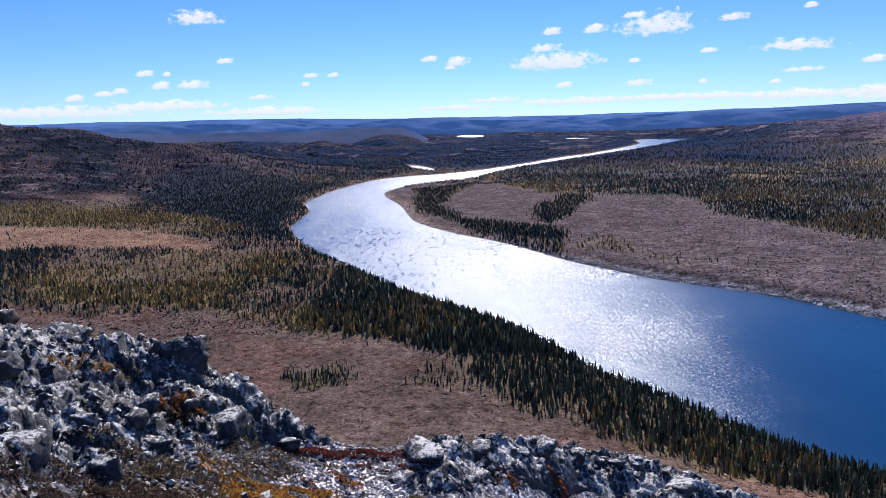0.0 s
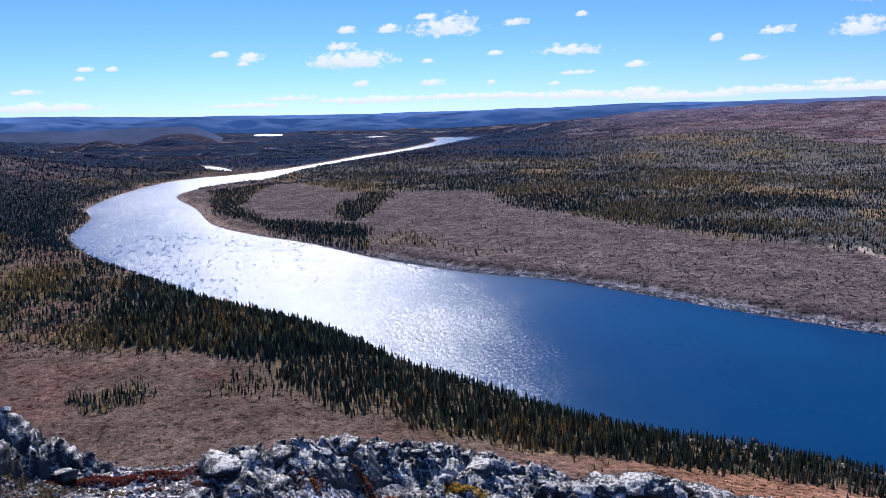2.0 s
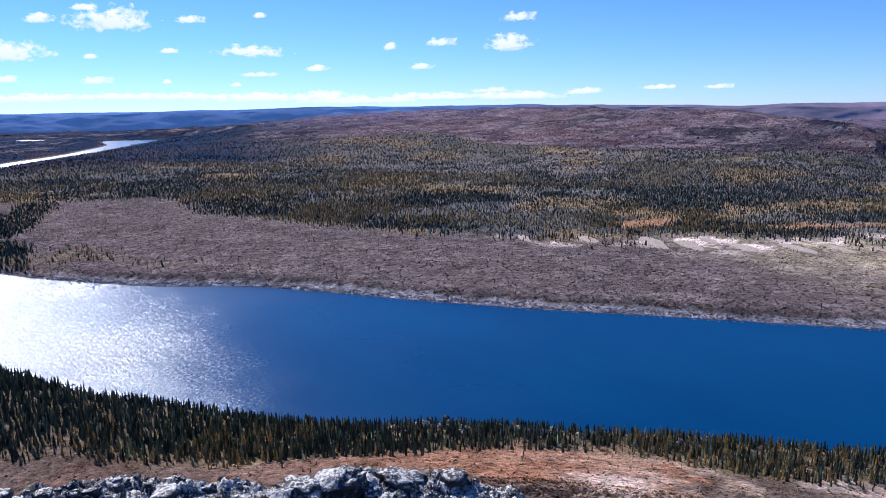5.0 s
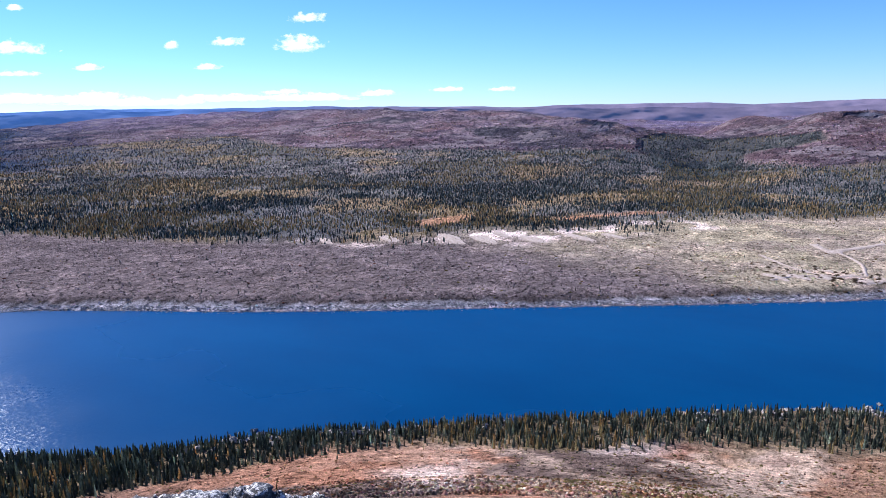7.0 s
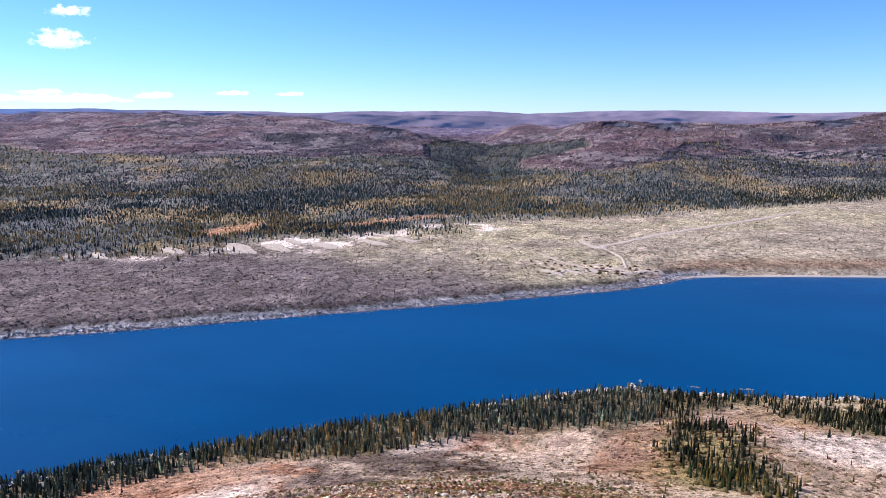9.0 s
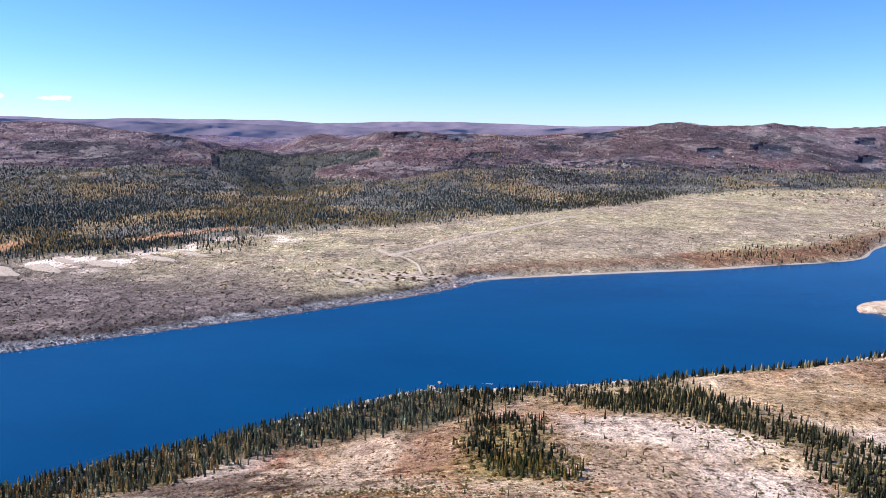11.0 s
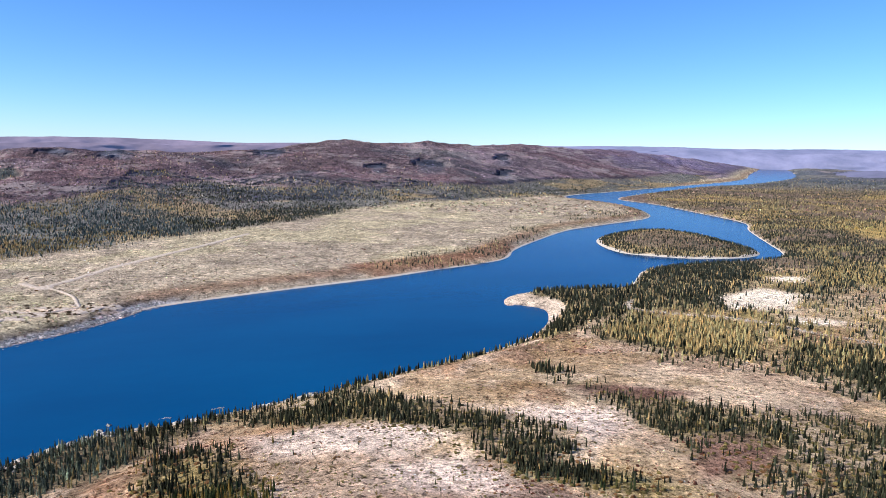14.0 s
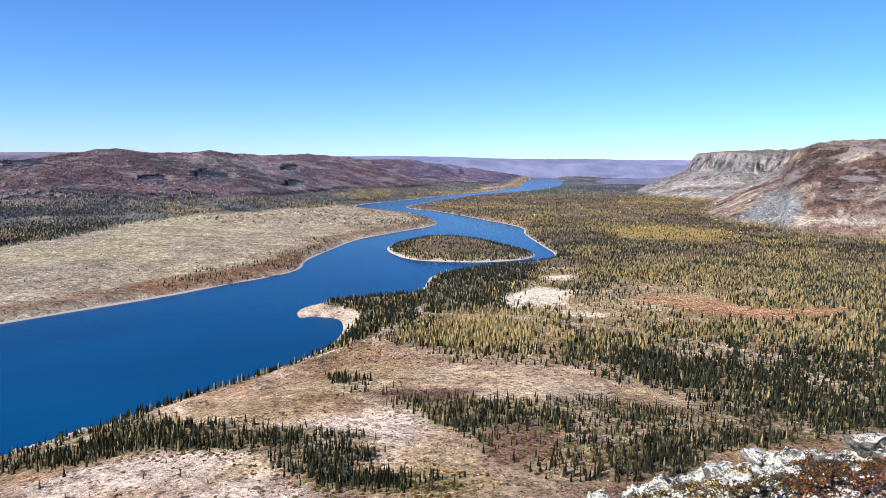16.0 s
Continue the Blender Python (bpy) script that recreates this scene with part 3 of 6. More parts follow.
    lay((0.045, 0.043, 0.046), m * smooth(72, 80, z) * (1 - smooth(112, 120, z)) * (1 - second) * smooth(0.0, 0.14, ledge))
    lay((0.26, 0.24, 0.22), m * smooth(72, 80, z) * (1 - smooth(112, 120, z)) * (1 - second) * smooth(-0.1, -0.25, ledge) * 0.8)
    lay((0.22, 0.155, 0.125), smooth(118, 126, z) * m)
    lay((0.06, 0.05, 0.05), smooth(118, 126, z) * m * 0.6 * blobs(x, y, 200, 176, 0.66))
    # shores
    stones = (1 - smooth(5, 8, s + 3 * fbm(x, y, 25, 2, 75))) * smooth(-45, -10, y) * far
    # the scarp's shadow, laid as a dark strip behind the stones
    lay((0.055, 0.042, 0.036), 0.8 * (1 - smooth(9, 13, s + 2 * fbm(x, y, 25, 2, 75))) * smooth(-45, -10, y) * far * (r < 700))
    lay((0.24, 0.225, 0.22), stones)
    lay((0.42, 0.35, 0.28), (~far) * (1 - smooth(1.0, 3.0, s)) * (r < 500) * (az > 28) * 0.8)
    lay((0.20, 0.14, 0.10), (1 - smooth(6, 14, s)) * smooth(400, 500, y) * 0.8)
    lay((0.34, 0.262, 0.195), beach(x, y, s))
    lay((0.03, 0.06, 0.08), s < -0.6)
    # the camp's trodden yard
    yard = np.exp(-(((x - 404) / 11) ** 2 + ((y - 32) / 26) ** 2)) * blobs(x, y, 8, 76, 0.5)
    lay((0.44, 0.32, 0.25), yard)
    # the summit
    lay(SUMMIT_SOIL, (r < 30) * 1.0)
    top = r < 14
    c[top] = summit_soil(x[top], y[top])
    if zones:
        open_land = (1 - floor_k) * (r > 30) * (1 - np.maximum(beach(x, y, s), most(x, y, CLEARINGS[2:], 6)))
        return c, np.stack([np.maximum(hills * (1 - floor_k) * (1 - crag_shade), 0.7 * m), far * open_land * (1 - hills), home * open_land], 1), d, larch
    return c


SUMMIT_SOIL = (0.19, 0.17, 0.15)


def summit_soil(x, y):
    r, az = np.hypot(x, y), np.degrees(np.arctan2(x, y))
    c = np.zeros((len(x), 3)) + (0.115, 0.09, 0.072)

    def lay(rgb, k):
        c[:] = c + (np.array(rgb) - c) * np.clip(k, 0, 1)[:, None]

    rock = rocky(x, y)
    lay((0.78, 0.70, 0.63), 0.95 * (1 - rock) * smooth(-16, -11, az + 5 * fbm(x, y, 0.6, 3, 82)))
    lay((0.11, 0.085, 0.065), 0.75 * smooth(0.64, 0.74, 0.5 + 0.8 * fbm(x, y, 0.5, 4, 82)) * (1 - rock))
    lay((0.155, 0.155, 0.16), rock)
    lay((0.48, 0.47, 0.45), rock * smooth(0.5, 0.66, 0.5 + 0.8 * fbm(x, y, 0.3, 5, 83, 0.7)))
    lay((0.03, 0.03, 0.032), rock * smooth(0.55, 0.66, 0.5 + 0.8 * fbm(x, y, 0.22, 4, 84, 0.7)))
    lay((0.27, 0.12, 0.035), 0.8 * mossy(x, y) * smooth(0.40, 0.55, 0.5 + 0.8 * fbm(x, y, 0.25, 4, 85)))
    return c


# dwarf birch and moss on the summit: bearing, distance, half widths across and along
MOSS = [(-13.5, 4.15, 0.50, 0.32), (4, 4.85, 0.16, 0.1), (10.5, 5.35, 0.24, 0.12), (-20.5, 4.7, 0.22, 0.15), (26, 6.2, 0.4, 0.2), (156, 4.5, 0.45, 0.2), (161, 4.45, 0.3, 0.2)]


def mossy(x, y):
    out = np.zeros_like(x)
    for a, q, wa, wr in MOSS:
        c, s_ = math.cos(radians(a)), math.sin(radians(a))
        u, v = x * c - y * s_, x * s_ + y * c - q
        out = np.maximum(out, 1 - smooth(0.6, 1.1, np.hypot(u / wa, v / wr) + 0.35 * fbm(x, y, 0.4, 3, 86)))
    return out


def rocky(x, y):
    """Where the summit is bare rock rather than gravel and heath."""
    r, az = np.hypot(x, y), np.degrees(np.arctan2(x, y))
    rb = brow(az)[0]
    edge = np.interp(r, (3.3, 3.6, 4.2, 4.6, 5.0, 6.0), (-30, -27, -21, -15, -9, -8))
    k = np.maximum(smooth(1.5, -2.5, az - edge + 3 * fbm(x, y, 1.0, 3, 87)), smooth(-0.8, -0.45, r - rb + 0.35 * fbm(x, y, 0.7, 3, 88)) * smooth(-5, 1, az))
    k = np.maximum(k, 0.9 * smooth(9, 15, az + 5 * fbm(x, y, 1.0, 3, 89)))
    return np.clip(k, 0, 1)


def crags(x, y):
    """Relief of the summit rock, metres: rugged knobs on knobs, with deep cracks between them."""
    k = rocky(x, y)
    wx, wy = x + 0.16 * fbm(x, y, 0.5, 3, 92), y + 0.16 * fbm(x, y, 0.5, 3, 96)
    out = 0.0
    for size, tall, seed in ((0.60, 0.14, 93), (0.24, 0.085, 97), (0.095, 0.060, 98), (0.042, 0.036, 99)):
        ix, iy = np.floor(wx / size), np.floor(wy / size)
        best, second, lift = np.full(x.shape, 9.0), np.full(x.shape, 9.0), np.zeros_like(x)
        for a in (-1, 0, 1):
            for b in (-1, 0, 1):
                h = lattice(ix + a, iy + b, seed)
                dx, dy = wx / size - ix - a - h, wy / size - iy - b - (h * 7.31) % 1
                q = np.hypot(dx, dy)
                closer = q < best
                second = np.where(closer, best, np.minimum(second, q))
                lift = np.where(closer, (h * 3.77) % 1 - 0.5 + 0.5 * dx * ((h * 5.13) % 1 - 0.5) + 0.5 * dy * ((h * 9.7) % 1 - 0.5), lift)
                best = np.minimum(best, q)
        out = out + tall * (lift - 0.55 * best * best - 0.5 * (1 - smooth(0.0, 0.3, second - best)))
    west = smooth(-6, -14, np.degrees(np.arctan2(x, y))) * k
    return k * ((0.48 + 0.16 * west) * out + 0.08 + 0.05 * smooth(2, 10, np.degrees(np.arctan2(x, y))) + 0.16 * west * smooth(4.2, 5.4, np.hypot(x, y)) + 0.03 * ridges(x, y, 0.16, 4, 94)) + (1 - k) * (0.025 * fbm(x, y, 0.3, 4, 95) + 0.10 * out)

# ---- materials ----
def nodes(name):
    m = bpy.data.materials.new(name)
    m.use_nodes = True
    t = m.node_tree
    return m, t, t.nodes["Principled BSDF"]


def node(t, kind, **values):
    n = t.nodes.new(kind)
    for k, v in values.items():
        if k == "op":
            n.operation = v
        else:
            n.inputs[k.replace("_", " ")].default_value = v
    return n


def calc(t, op, a, b=None, c=None):
    n = t.nodes.new("ShaderNodeMath")
    n.operation = op
    for k, v in enumerate((a, b, c)):
        if v is None:
            continue
        if isinstance(v, (int, float)):
            n.inputs[k].default_value = v
        else:
            t.links.new(v, n.inputs[k])
    return n.outputs[0]


def mixed(t, fac, a, b, blend="MIX"):
    n = t.nodes.new("ShaderNodeMix")
    n.data_type, n.blend_type = "RGBA", blend
    for k, v in ((0, fac), (6, a), (7, b)):
        if isinstance(v, (int, float)):
            n.inputs[k].default_value = v if k == 0 else (v, v, v, 1)
        elif isinstance(v, tuple):
            n.inputs[k].default_value = (*v, 1)
        else:
            t.links.new(v, n.inputs[k])
    return n.outputs[2]


def speckle(t, scale, detail=4.0, rough=0.6, coord="Object", stretch=None):
    tc = t.nodes.new("ShaderNodeNewGeometry" if coord == "Position" else "ShaderNodeTexCoord")
    n = node(t, "ShaderNodeTexNoise", Scale=scale, Detail=detail, Roughness=rough)
    if stretch:
        mp = t.nodes.new("ShaderNodeMapping")
        mp.inputs["Scale"].default_value = stretch
        t.links.new(tc.outputs[coord], mp.inputs[0])
        t.links.new(mp.outputs[0], n.inputs[0])
    else:
        t.links.new(tc.outputs[coord], n.inputs[0])
    return n.outputs[0]


def ramp(t, fac, *stops):
    n = t.nodes.new("ShaderNodeValToRGB")
    while len(n.color_ramp.elements) < len(stops):
        n.color_ramp.elements.new(0.5)
    for e, (at, col) in zip(n.color_ramp.elements, stops):
        e.position = at
        e.color = (*col, 1) if isinstance(col, tuple) else (col, col, col, 1)
    t.links.new(fac, n.inputs[0])
    return n.outputs[0]


def bump(t, bsdf, value, strength, distance):
    b = node(t, "ShaderNodeBump", Strength=strength, Distance=distance)
    t.links.new(value, b.inputs["Height"])
    t.links.new(b.outputs[0], bsdf.inputs["Normal"])


def attribute(t, name):
    n = t.nodes.new("ShaderNodeAttribute")
    n.attribute_name = name
    return n.outputs["Color"]


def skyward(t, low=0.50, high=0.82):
    """1 on faces that look up, 0 on steep ones: lichen, and sunlit tops put into colour."""
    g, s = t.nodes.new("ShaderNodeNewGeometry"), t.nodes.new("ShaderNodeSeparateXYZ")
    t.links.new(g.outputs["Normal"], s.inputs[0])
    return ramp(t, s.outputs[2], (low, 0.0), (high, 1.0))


def make_ground():
    m, t, b = nodes("tundra")
    soil = attribute(t, "soil")
    tuft, clump, grain = speckle(t, 0.8, 8, 0.8), speckle(t, 0.09, 6, 0.7), speckle(t, 34.0, 6, 0.75)
    v = calc(t, "MULTIPLY", ramp(t, tuft, (0.34, 0.5), (0.5, 1.0), (0.66, 1.45)), ramp(t, clump, (0.3, 0.8), (0.7, 1.2)))
    st = t.nodes.new("ShaderNodeSeparateColor")
    t.links.new(attribute(t, "stone"), st.inputs[0])
    top = st.outputs[2]
    c = mixed(t, calc(t, "SUBTRACT", 1.0, top), soil, mixed(t, 1.0, soil, v, "MULTIPLY"))
    c = mixed(t, 1.0, c, ramp(t, grain, (0.38, 0.25), (0.5, 1.0), (0.6, 1.55)), "MULTIPLY")
    far_dots = ramp(t, speckle(t, 0.3, 5, 0.75), (0.36, 1.35), (0.5, 1.0), (0.56, 0.9), (0.62, 0.3))
    c = mixed(t, calc(t, "SUBTRACT", 1.0, top), c, mixed(t, 1.0, c, far_dots, "MULTIPLY"))
    c = mixed(t, 1.0, c, ramp(t, speckle(t, 0.035, 10, 0.85), (0.36, 0.55), (0.5, 1.0), (0.64, 1.35)), "MULTIPLY")
    zs = t.nodes.new("ShaderNodeSeparateColor")
    t.links.new(attribute(t, "zone"), zs.inputs[0])
    hill, terrace, home = zs.outputs
    # open hills: pale ledges, dark scrub and single dark crowns
    ledge, scrub = speckle(t, 0.011, 10, 0.72, stretch=(1, 1, 4)), speckle(t, 0.022, 9, 0.74)
    c = mixed(t, calc(t, "MULTIPLY", hill, ramp(t, ledge, (0.52, 0.0), (0.58, 0.70))), c, (0.25, 0.205, 0.195))
    c = mixed(t, calc(t, "MULTIPLY", hill, ramp(t, scrub, (0.56, 0.0), (0.63, 0.62))), c, (0.030, 0.029, 0.034))
    c = mixed(t, calc(t, "MULTIPLY", hill, ramp(t, speckle(t, 0.10, 4, 0.6), (0.60, 0.0), (0.64, 0.75))), c, (0.022, 0.024, 0.026))
    # river terraces: patches of pale lichen, lines of low dark scrub
    c = mixed(t, calc(t, "MULTIPLY", terrace, ramp(t, speckle(t, 0.10, 9, 0.74), (0.52, 0.0), (0.58, 0.75))), c, mixed(t, 1.0, c, (1.65, 1.6, 1.55), "MULTIPLY"))
    c = mixed(t, calc(t, "MULTIPLY", terrace, ramp(t, speckle(t, 0.16, 8, 0.78, stretch=(0.6, 1, 1)), (0.57, 0.0), (0.62, 0.55))), c, mixed(t, 1.0, c, (0.36, 0.33, 0.32), "MULTIPLY"))
    # home slope: stony pale ground, dark heath and rust between
    c = mixed(t, calc(t, "MULTIPLY", home, ramp(t, speckle(t, 0.22, 9, 0.75), (0.53, 0.0), (0.60, 0.7))), c, mixed(t, 1.0, c, (1.55, 1.5, 1.45), "MULTIPLY"))
    c = mixed(t, calc(t, "MULTIPLY", home, ramp(t, speckle(t, 0.30, 9, 0.78, stretch=(1, 0.8, 1)), (0.54, 0.0), (0.60, 0.8))), c, mixed(t, 1.0, c, (0.38, 0.34, 0.30), "MULTIPLY"))
    c = mixed(t, calc(t, "MULTIPLY", home, ramp(t, speckle(t, 0.9, 5, 0.7), (0.55, 0.0), (0.62, 0.8))), c, mixed(t, 1.0, c, (1.6, 1.5, 1.4), "MULTIPLY"))
    c = mixed(t, calc(t, "MULTIPLY", home, ramp(t, speckle(t, 1.2, 5, 0.7), (0.56, 0.0), (0.61, 0.85))), c, mixed(t, 1.0, c, (0.30, 0.27, 0.22), "MULTIPLY"))
    c = mixed(t, calc(t, "MULTIPLY", terrace, ramp(t, speckle(t, 0.35, 5, 0.7), (0.57, 0.0), (0.62, 0.8))), c, mixed(t, 1.0, c, (0.36, 0.33, 0.30), "MULTIPLY"))
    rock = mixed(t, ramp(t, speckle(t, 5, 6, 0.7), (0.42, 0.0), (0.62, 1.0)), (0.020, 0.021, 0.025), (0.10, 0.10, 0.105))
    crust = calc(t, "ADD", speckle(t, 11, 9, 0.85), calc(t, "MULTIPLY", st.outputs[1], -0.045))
    # lichen kept to the tops, which also paints them sunlit over dark flanks
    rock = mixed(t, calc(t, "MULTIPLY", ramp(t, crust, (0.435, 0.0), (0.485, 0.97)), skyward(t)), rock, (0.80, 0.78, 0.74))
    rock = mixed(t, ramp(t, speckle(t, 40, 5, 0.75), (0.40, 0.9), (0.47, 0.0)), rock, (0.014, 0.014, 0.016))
    c = mixed(t, 1.0, c, (1.45, 1.45, 1.5), "MULTIPLY")
    pebble, warp = t.nodes.new("ShaderNodeTexVoronoi"), t.nodes.new("ShaderNodeTexCoord")
    pebble.inputs["Scale"].default_value = 42.0
    t.links.new(warp.outputs["Object"], pebble.inputs["Vector"])
    ps = t.nodes.new("ShaderNodeSeparateColor")
    t.links.new(pebble.outputs["Color"], ps.inputs[0])
    stones = calc(t, "MULTIPLY", ramp(t, pebble.outputs["Distance"], (0.25, 1.4), (0.45, 1.0), (0.64, 0.15)), ramp(t, ps.outputs[0], (0.0, 0.25), (0.3, 0.9), (1.0, 1.3)))
    c = mixed(t, top, c, mixed(t, 1.0, c, stones, "MULTIPLY"))
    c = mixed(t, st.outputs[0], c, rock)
    t.links.new(c, b.inputs["Base Color"])
    b.inputs["Roughness"].default_value = 1.0
    b.inputs["Specular IOR Level"].default_value = 0.0
    near = calc(t, "ADD", calc(t, "MULTIPLY", grain, 0.008), calc(t, "MULTIPLY", speckle(t, 8, 8, 0.7), 0.03))
    bump(t, b, calc(t, "ADD", calc(t, "MULTIPLY", tuft, calc(t, "SUBTRACT", 0.4, calc(t, "MULTIPLY", top, 0.4))), calc(t, "ADD", calc(t, "MULTIPLY", near, top), calc(t, "MULTIPLY", hill, calc(t, "MULTIPLY", speckle(t, 0.018, 10, 0.68), 30.0)))), 1.0, 1.0)
    return m


def make_water():
    m, t, b = nodes("river_water")
    sp = t.nodes.new("ShaderNodeSeparateColor")
    t.links.new(attribute(t, "wind"), sp.inputs[0])
    wind, open_water = sp.outputs[0], sp.outputs[1]
    edge = calc(t, "MULTIPLY", wind, calc(t, "SUBTRACT", 1.0, wind))
    sparkle = calc(t, "MULTIPLY", calc(t, "SUBTRACT", speckle(t, 0.75, 5, 0.8), 0.5), 16.0)
    full = calc(t, "ADD", wind, calc(t, "MULTIPLY", edge, sparkle))
    wind = calc(t, "MAXIMUM", 0.0, calc(t, "MINIMUM", 1.0, full))
    # cat's-paws and streaks break the glitter up
    flecks = speckle(t, 0.30, 8, 0.8, stretch=(1, 0.25, 1))
    bands = speckle(t, 0.022, 5, 0.65, stretch=(1, 0.35, 1))
    torn = calc(t, "MULTIPLY", ramp(t, flecks, (0.40, 0.45), (0.56, 1.0)), ramp(t, bands, (0.36, 0.7), (0.56, 1.0)))
    wind = calc(t, "MULTIPLY", wind, mixed(t, sp.outputs[2], 1.0, torn))
    r1, r2 = speckle(t, 0.5, 6, 0.7, stretch=(1, 0.7, 1)), speckle(t, 0.05, 6, 0.7)
    depth = ramp(t, speckle(t, 0.012, 6, 0.6, stretch=(1, 0.5, 1)), (0.35, 0.0), (0.65, 1.0))
    t.links.new(mixed(t, depth, (0.0, 0.040, 0.122), (0.0, 0.054, 0.152)), b.inputs["Base Color"])
    b.inputs["IOR"].default_value = 1.33
    t.links.new(calc(t, "ADD", calc(t, "ADD", 0.07, calc(t, "MULTIPLY", open_water, 0.34)), calc(t, "MULTIPLY", wind, 0.58)), b.inputs["Specular IOR Level"])
    t.links.new(calc(t, "ADD", calc(t, "ADD", 0.17, calc(t, "MULTIPLY", wind, 0.20)), calc(t, "MULTIPLY", open_water, 0.24)), b.inputs["Roughness"])
    t.links.new(mixed(t, wind, (0.35, 0.72, 1.0), (1.0, 1.0, 1.0)), b.inputs["Specular Tint"])
    h = calc(t, "ADD", r1, calc(t, "MULTIPLY", r2, 1.6))
    bm_ = node(t, "ShaderNodeBump", Distance=1.0)
    t.links.new(calc(t, "ADD", 0.02, calc(t, "MULTIPLY", wind, 0.6)), bm_.inputs["Strength"])
    t.links.new(h, bm_.inputs["Height"])
    t.links.new(bm_.outputs[0], b.inputs["Normal"])
    return m


def make_needles():
    m, t, b = nodes("needles")
    tint = attribute(t, "tint")
    c = mixed(t, 1.0, tint, ramp(t, speckle(t, 1.3, 4, 0.7), (0.3, 0.55), (0.7, 1.45)), "MULTIPLY")
    leafy(t, b, c)
    return m


def leafy(t, b, c):
    """Foliage: dull, and letting some light through."""
    t.links.new(c, b.inputs["Base Color"])
    b.inputs["Roughness"].default_value = 0.8
    b.inputs["Specular IOR Level"].default_value = 0.04
    thin, mix = t.nodes.new("ShaderNodeBsdfTranslucent"), t.nodes.new("ShaderNodeMixShader")
    t.links.new(mixed(t, 1.0, c, (1.9, 1.9, 1.8), "MULTIPLY"), thin.inputs["Color"])
    mix.inputs[0].default_value = 0.38
    t.links.new(b.outputs[0], mix.inputs[1])
    t.links.new(thin.outputs[0], mix.inputs[2])
    t.links.new(mix.outputs[0], t.nodes["Material Output"].inputs["Surface"])


def make_rock(name, dark, mid, pale, scale, cover=0.40):
    m, t, b = nodes(name)
    big, fine, crust = speckle(t, scale, 6, 0.7), speckle(t, scale * 6, 6, 0.75), speckle(t, scale * 2.3, 8, 0.8)
    info = t.nodes.new("ShaderNodeObjectInfo")
    c = mixed(t, ramp(t, big, (0.38, 0.0), (0.6, 1.0)), dark, mid)
    c = mixed(t, calc(t, "MULTIPLY", ramp(t, crust, (cover, 0.0), (cover + 0.05, 0.95)), skyward(t)), c, pale)
    c = mixed(t, ramp(t, fine, (0.30, 0.8), (0.40, 0.0)), c, tuple(v * 0.25 for v in dark))
    c = mixed(t, 1.0, c, ramp(t, info.outputs["Random"], (0.0, 0.75), (1.0, 1.25)), "MULTIPLY")
    t.links.new(c, b.inputs["Base Color"])
    b.inputs["Roughness"].default_value = 0.85
    b.inputs["Specular IOR Level"].default_value = 0.3
    bump(t, b, calc(t, "ADD", big, calc(t, "MULTIPLY", fine, 0.35)), 0.9, 0.06 / scale)
    return m


def make_crag(name, dark, mid, crust, cover):
    """Weathered bedrock: near-black, freckled all over with pale crusts of lichen, rough to the touch."""
    m, t, b = nodes(name)
    patch, freckle, dust = speckle(t, 4.0, 7, 0.7, "Position"), speckle(t, 26.0, 8, 0.78, "Position"), speckle(t, 90.0, 4, 0.7, "Position")
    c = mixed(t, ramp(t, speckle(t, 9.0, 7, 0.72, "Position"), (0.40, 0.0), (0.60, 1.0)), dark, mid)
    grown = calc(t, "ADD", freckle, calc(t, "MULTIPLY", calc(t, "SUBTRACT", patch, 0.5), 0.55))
    # paler tops, blacker flanks: sun and shade put into the lichen cover
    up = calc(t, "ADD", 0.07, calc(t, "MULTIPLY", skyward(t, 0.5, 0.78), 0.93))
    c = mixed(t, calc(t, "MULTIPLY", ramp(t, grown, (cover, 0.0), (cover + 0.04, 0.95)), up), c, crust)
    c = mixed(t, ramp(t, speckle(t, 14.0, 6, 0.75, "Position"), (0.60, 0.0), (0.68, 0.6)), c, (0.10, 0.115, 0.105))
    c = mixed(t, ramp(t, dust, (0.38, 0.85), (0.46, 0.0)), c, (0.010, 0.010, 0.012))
    t.links.new(c, b.inputs["Base Color"])
    b.inputs["Roughness"].default_value = 0.62
    b.inputs["Specular IOR Level"].default_value = 0.4
    h = calc(t, "ADD", calc(t, "MULTIPLY", speckle(t, 12.0, 8, 0.75, "Position"), 0.022), calc(t, "MULTIPLY", dust, 0.003))
    bump(t, b, h, 1.0, 1.0)
    return m


def make_leafy(name):
    m, t, b = nodes(name)
    leafy(t, b, attribute(t, "tint"))
    return m


def make_lone_needles():
    m, t, b = nodes("needles_of_single_trees")
    info = t.nodes.new("ShaderNodeObjectInfo")
    c = ramp(t, info.outputs["Random"], (0.0, (0.024, 0.036, 0.018)), (0.6, (0.05, 0.062, 0.026)), (0.75, (0.16, 0.12, 0.035)), (1.0, (0.24, 0.16, 0.05)))
    c = mixed(t, 1.0, c, ramp(t, speckle(t, 1.6, 4, 0.7), (0.3, 0.55), (0.7, 1.45)), "MULTIPLY")
    leafy(t, b, c)
    return m


def make_bark():
    m, t, b = nodes("bark")
    t.links.new(ramp(t, speckle(t, 6, 5, 0.7, stretch=(1, 1, 0.3)), (0.3, (0.05, 0.04, 0.035)), (0.7, (0.16, 0.13, 0.11))), b.inputs["Base Color"])
    b.inputs["Roughness"].default_value = 0.9
    return m


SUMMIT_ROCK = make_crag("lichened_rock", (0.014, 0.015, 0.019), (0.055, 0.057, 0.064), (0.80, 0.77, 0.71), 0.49)
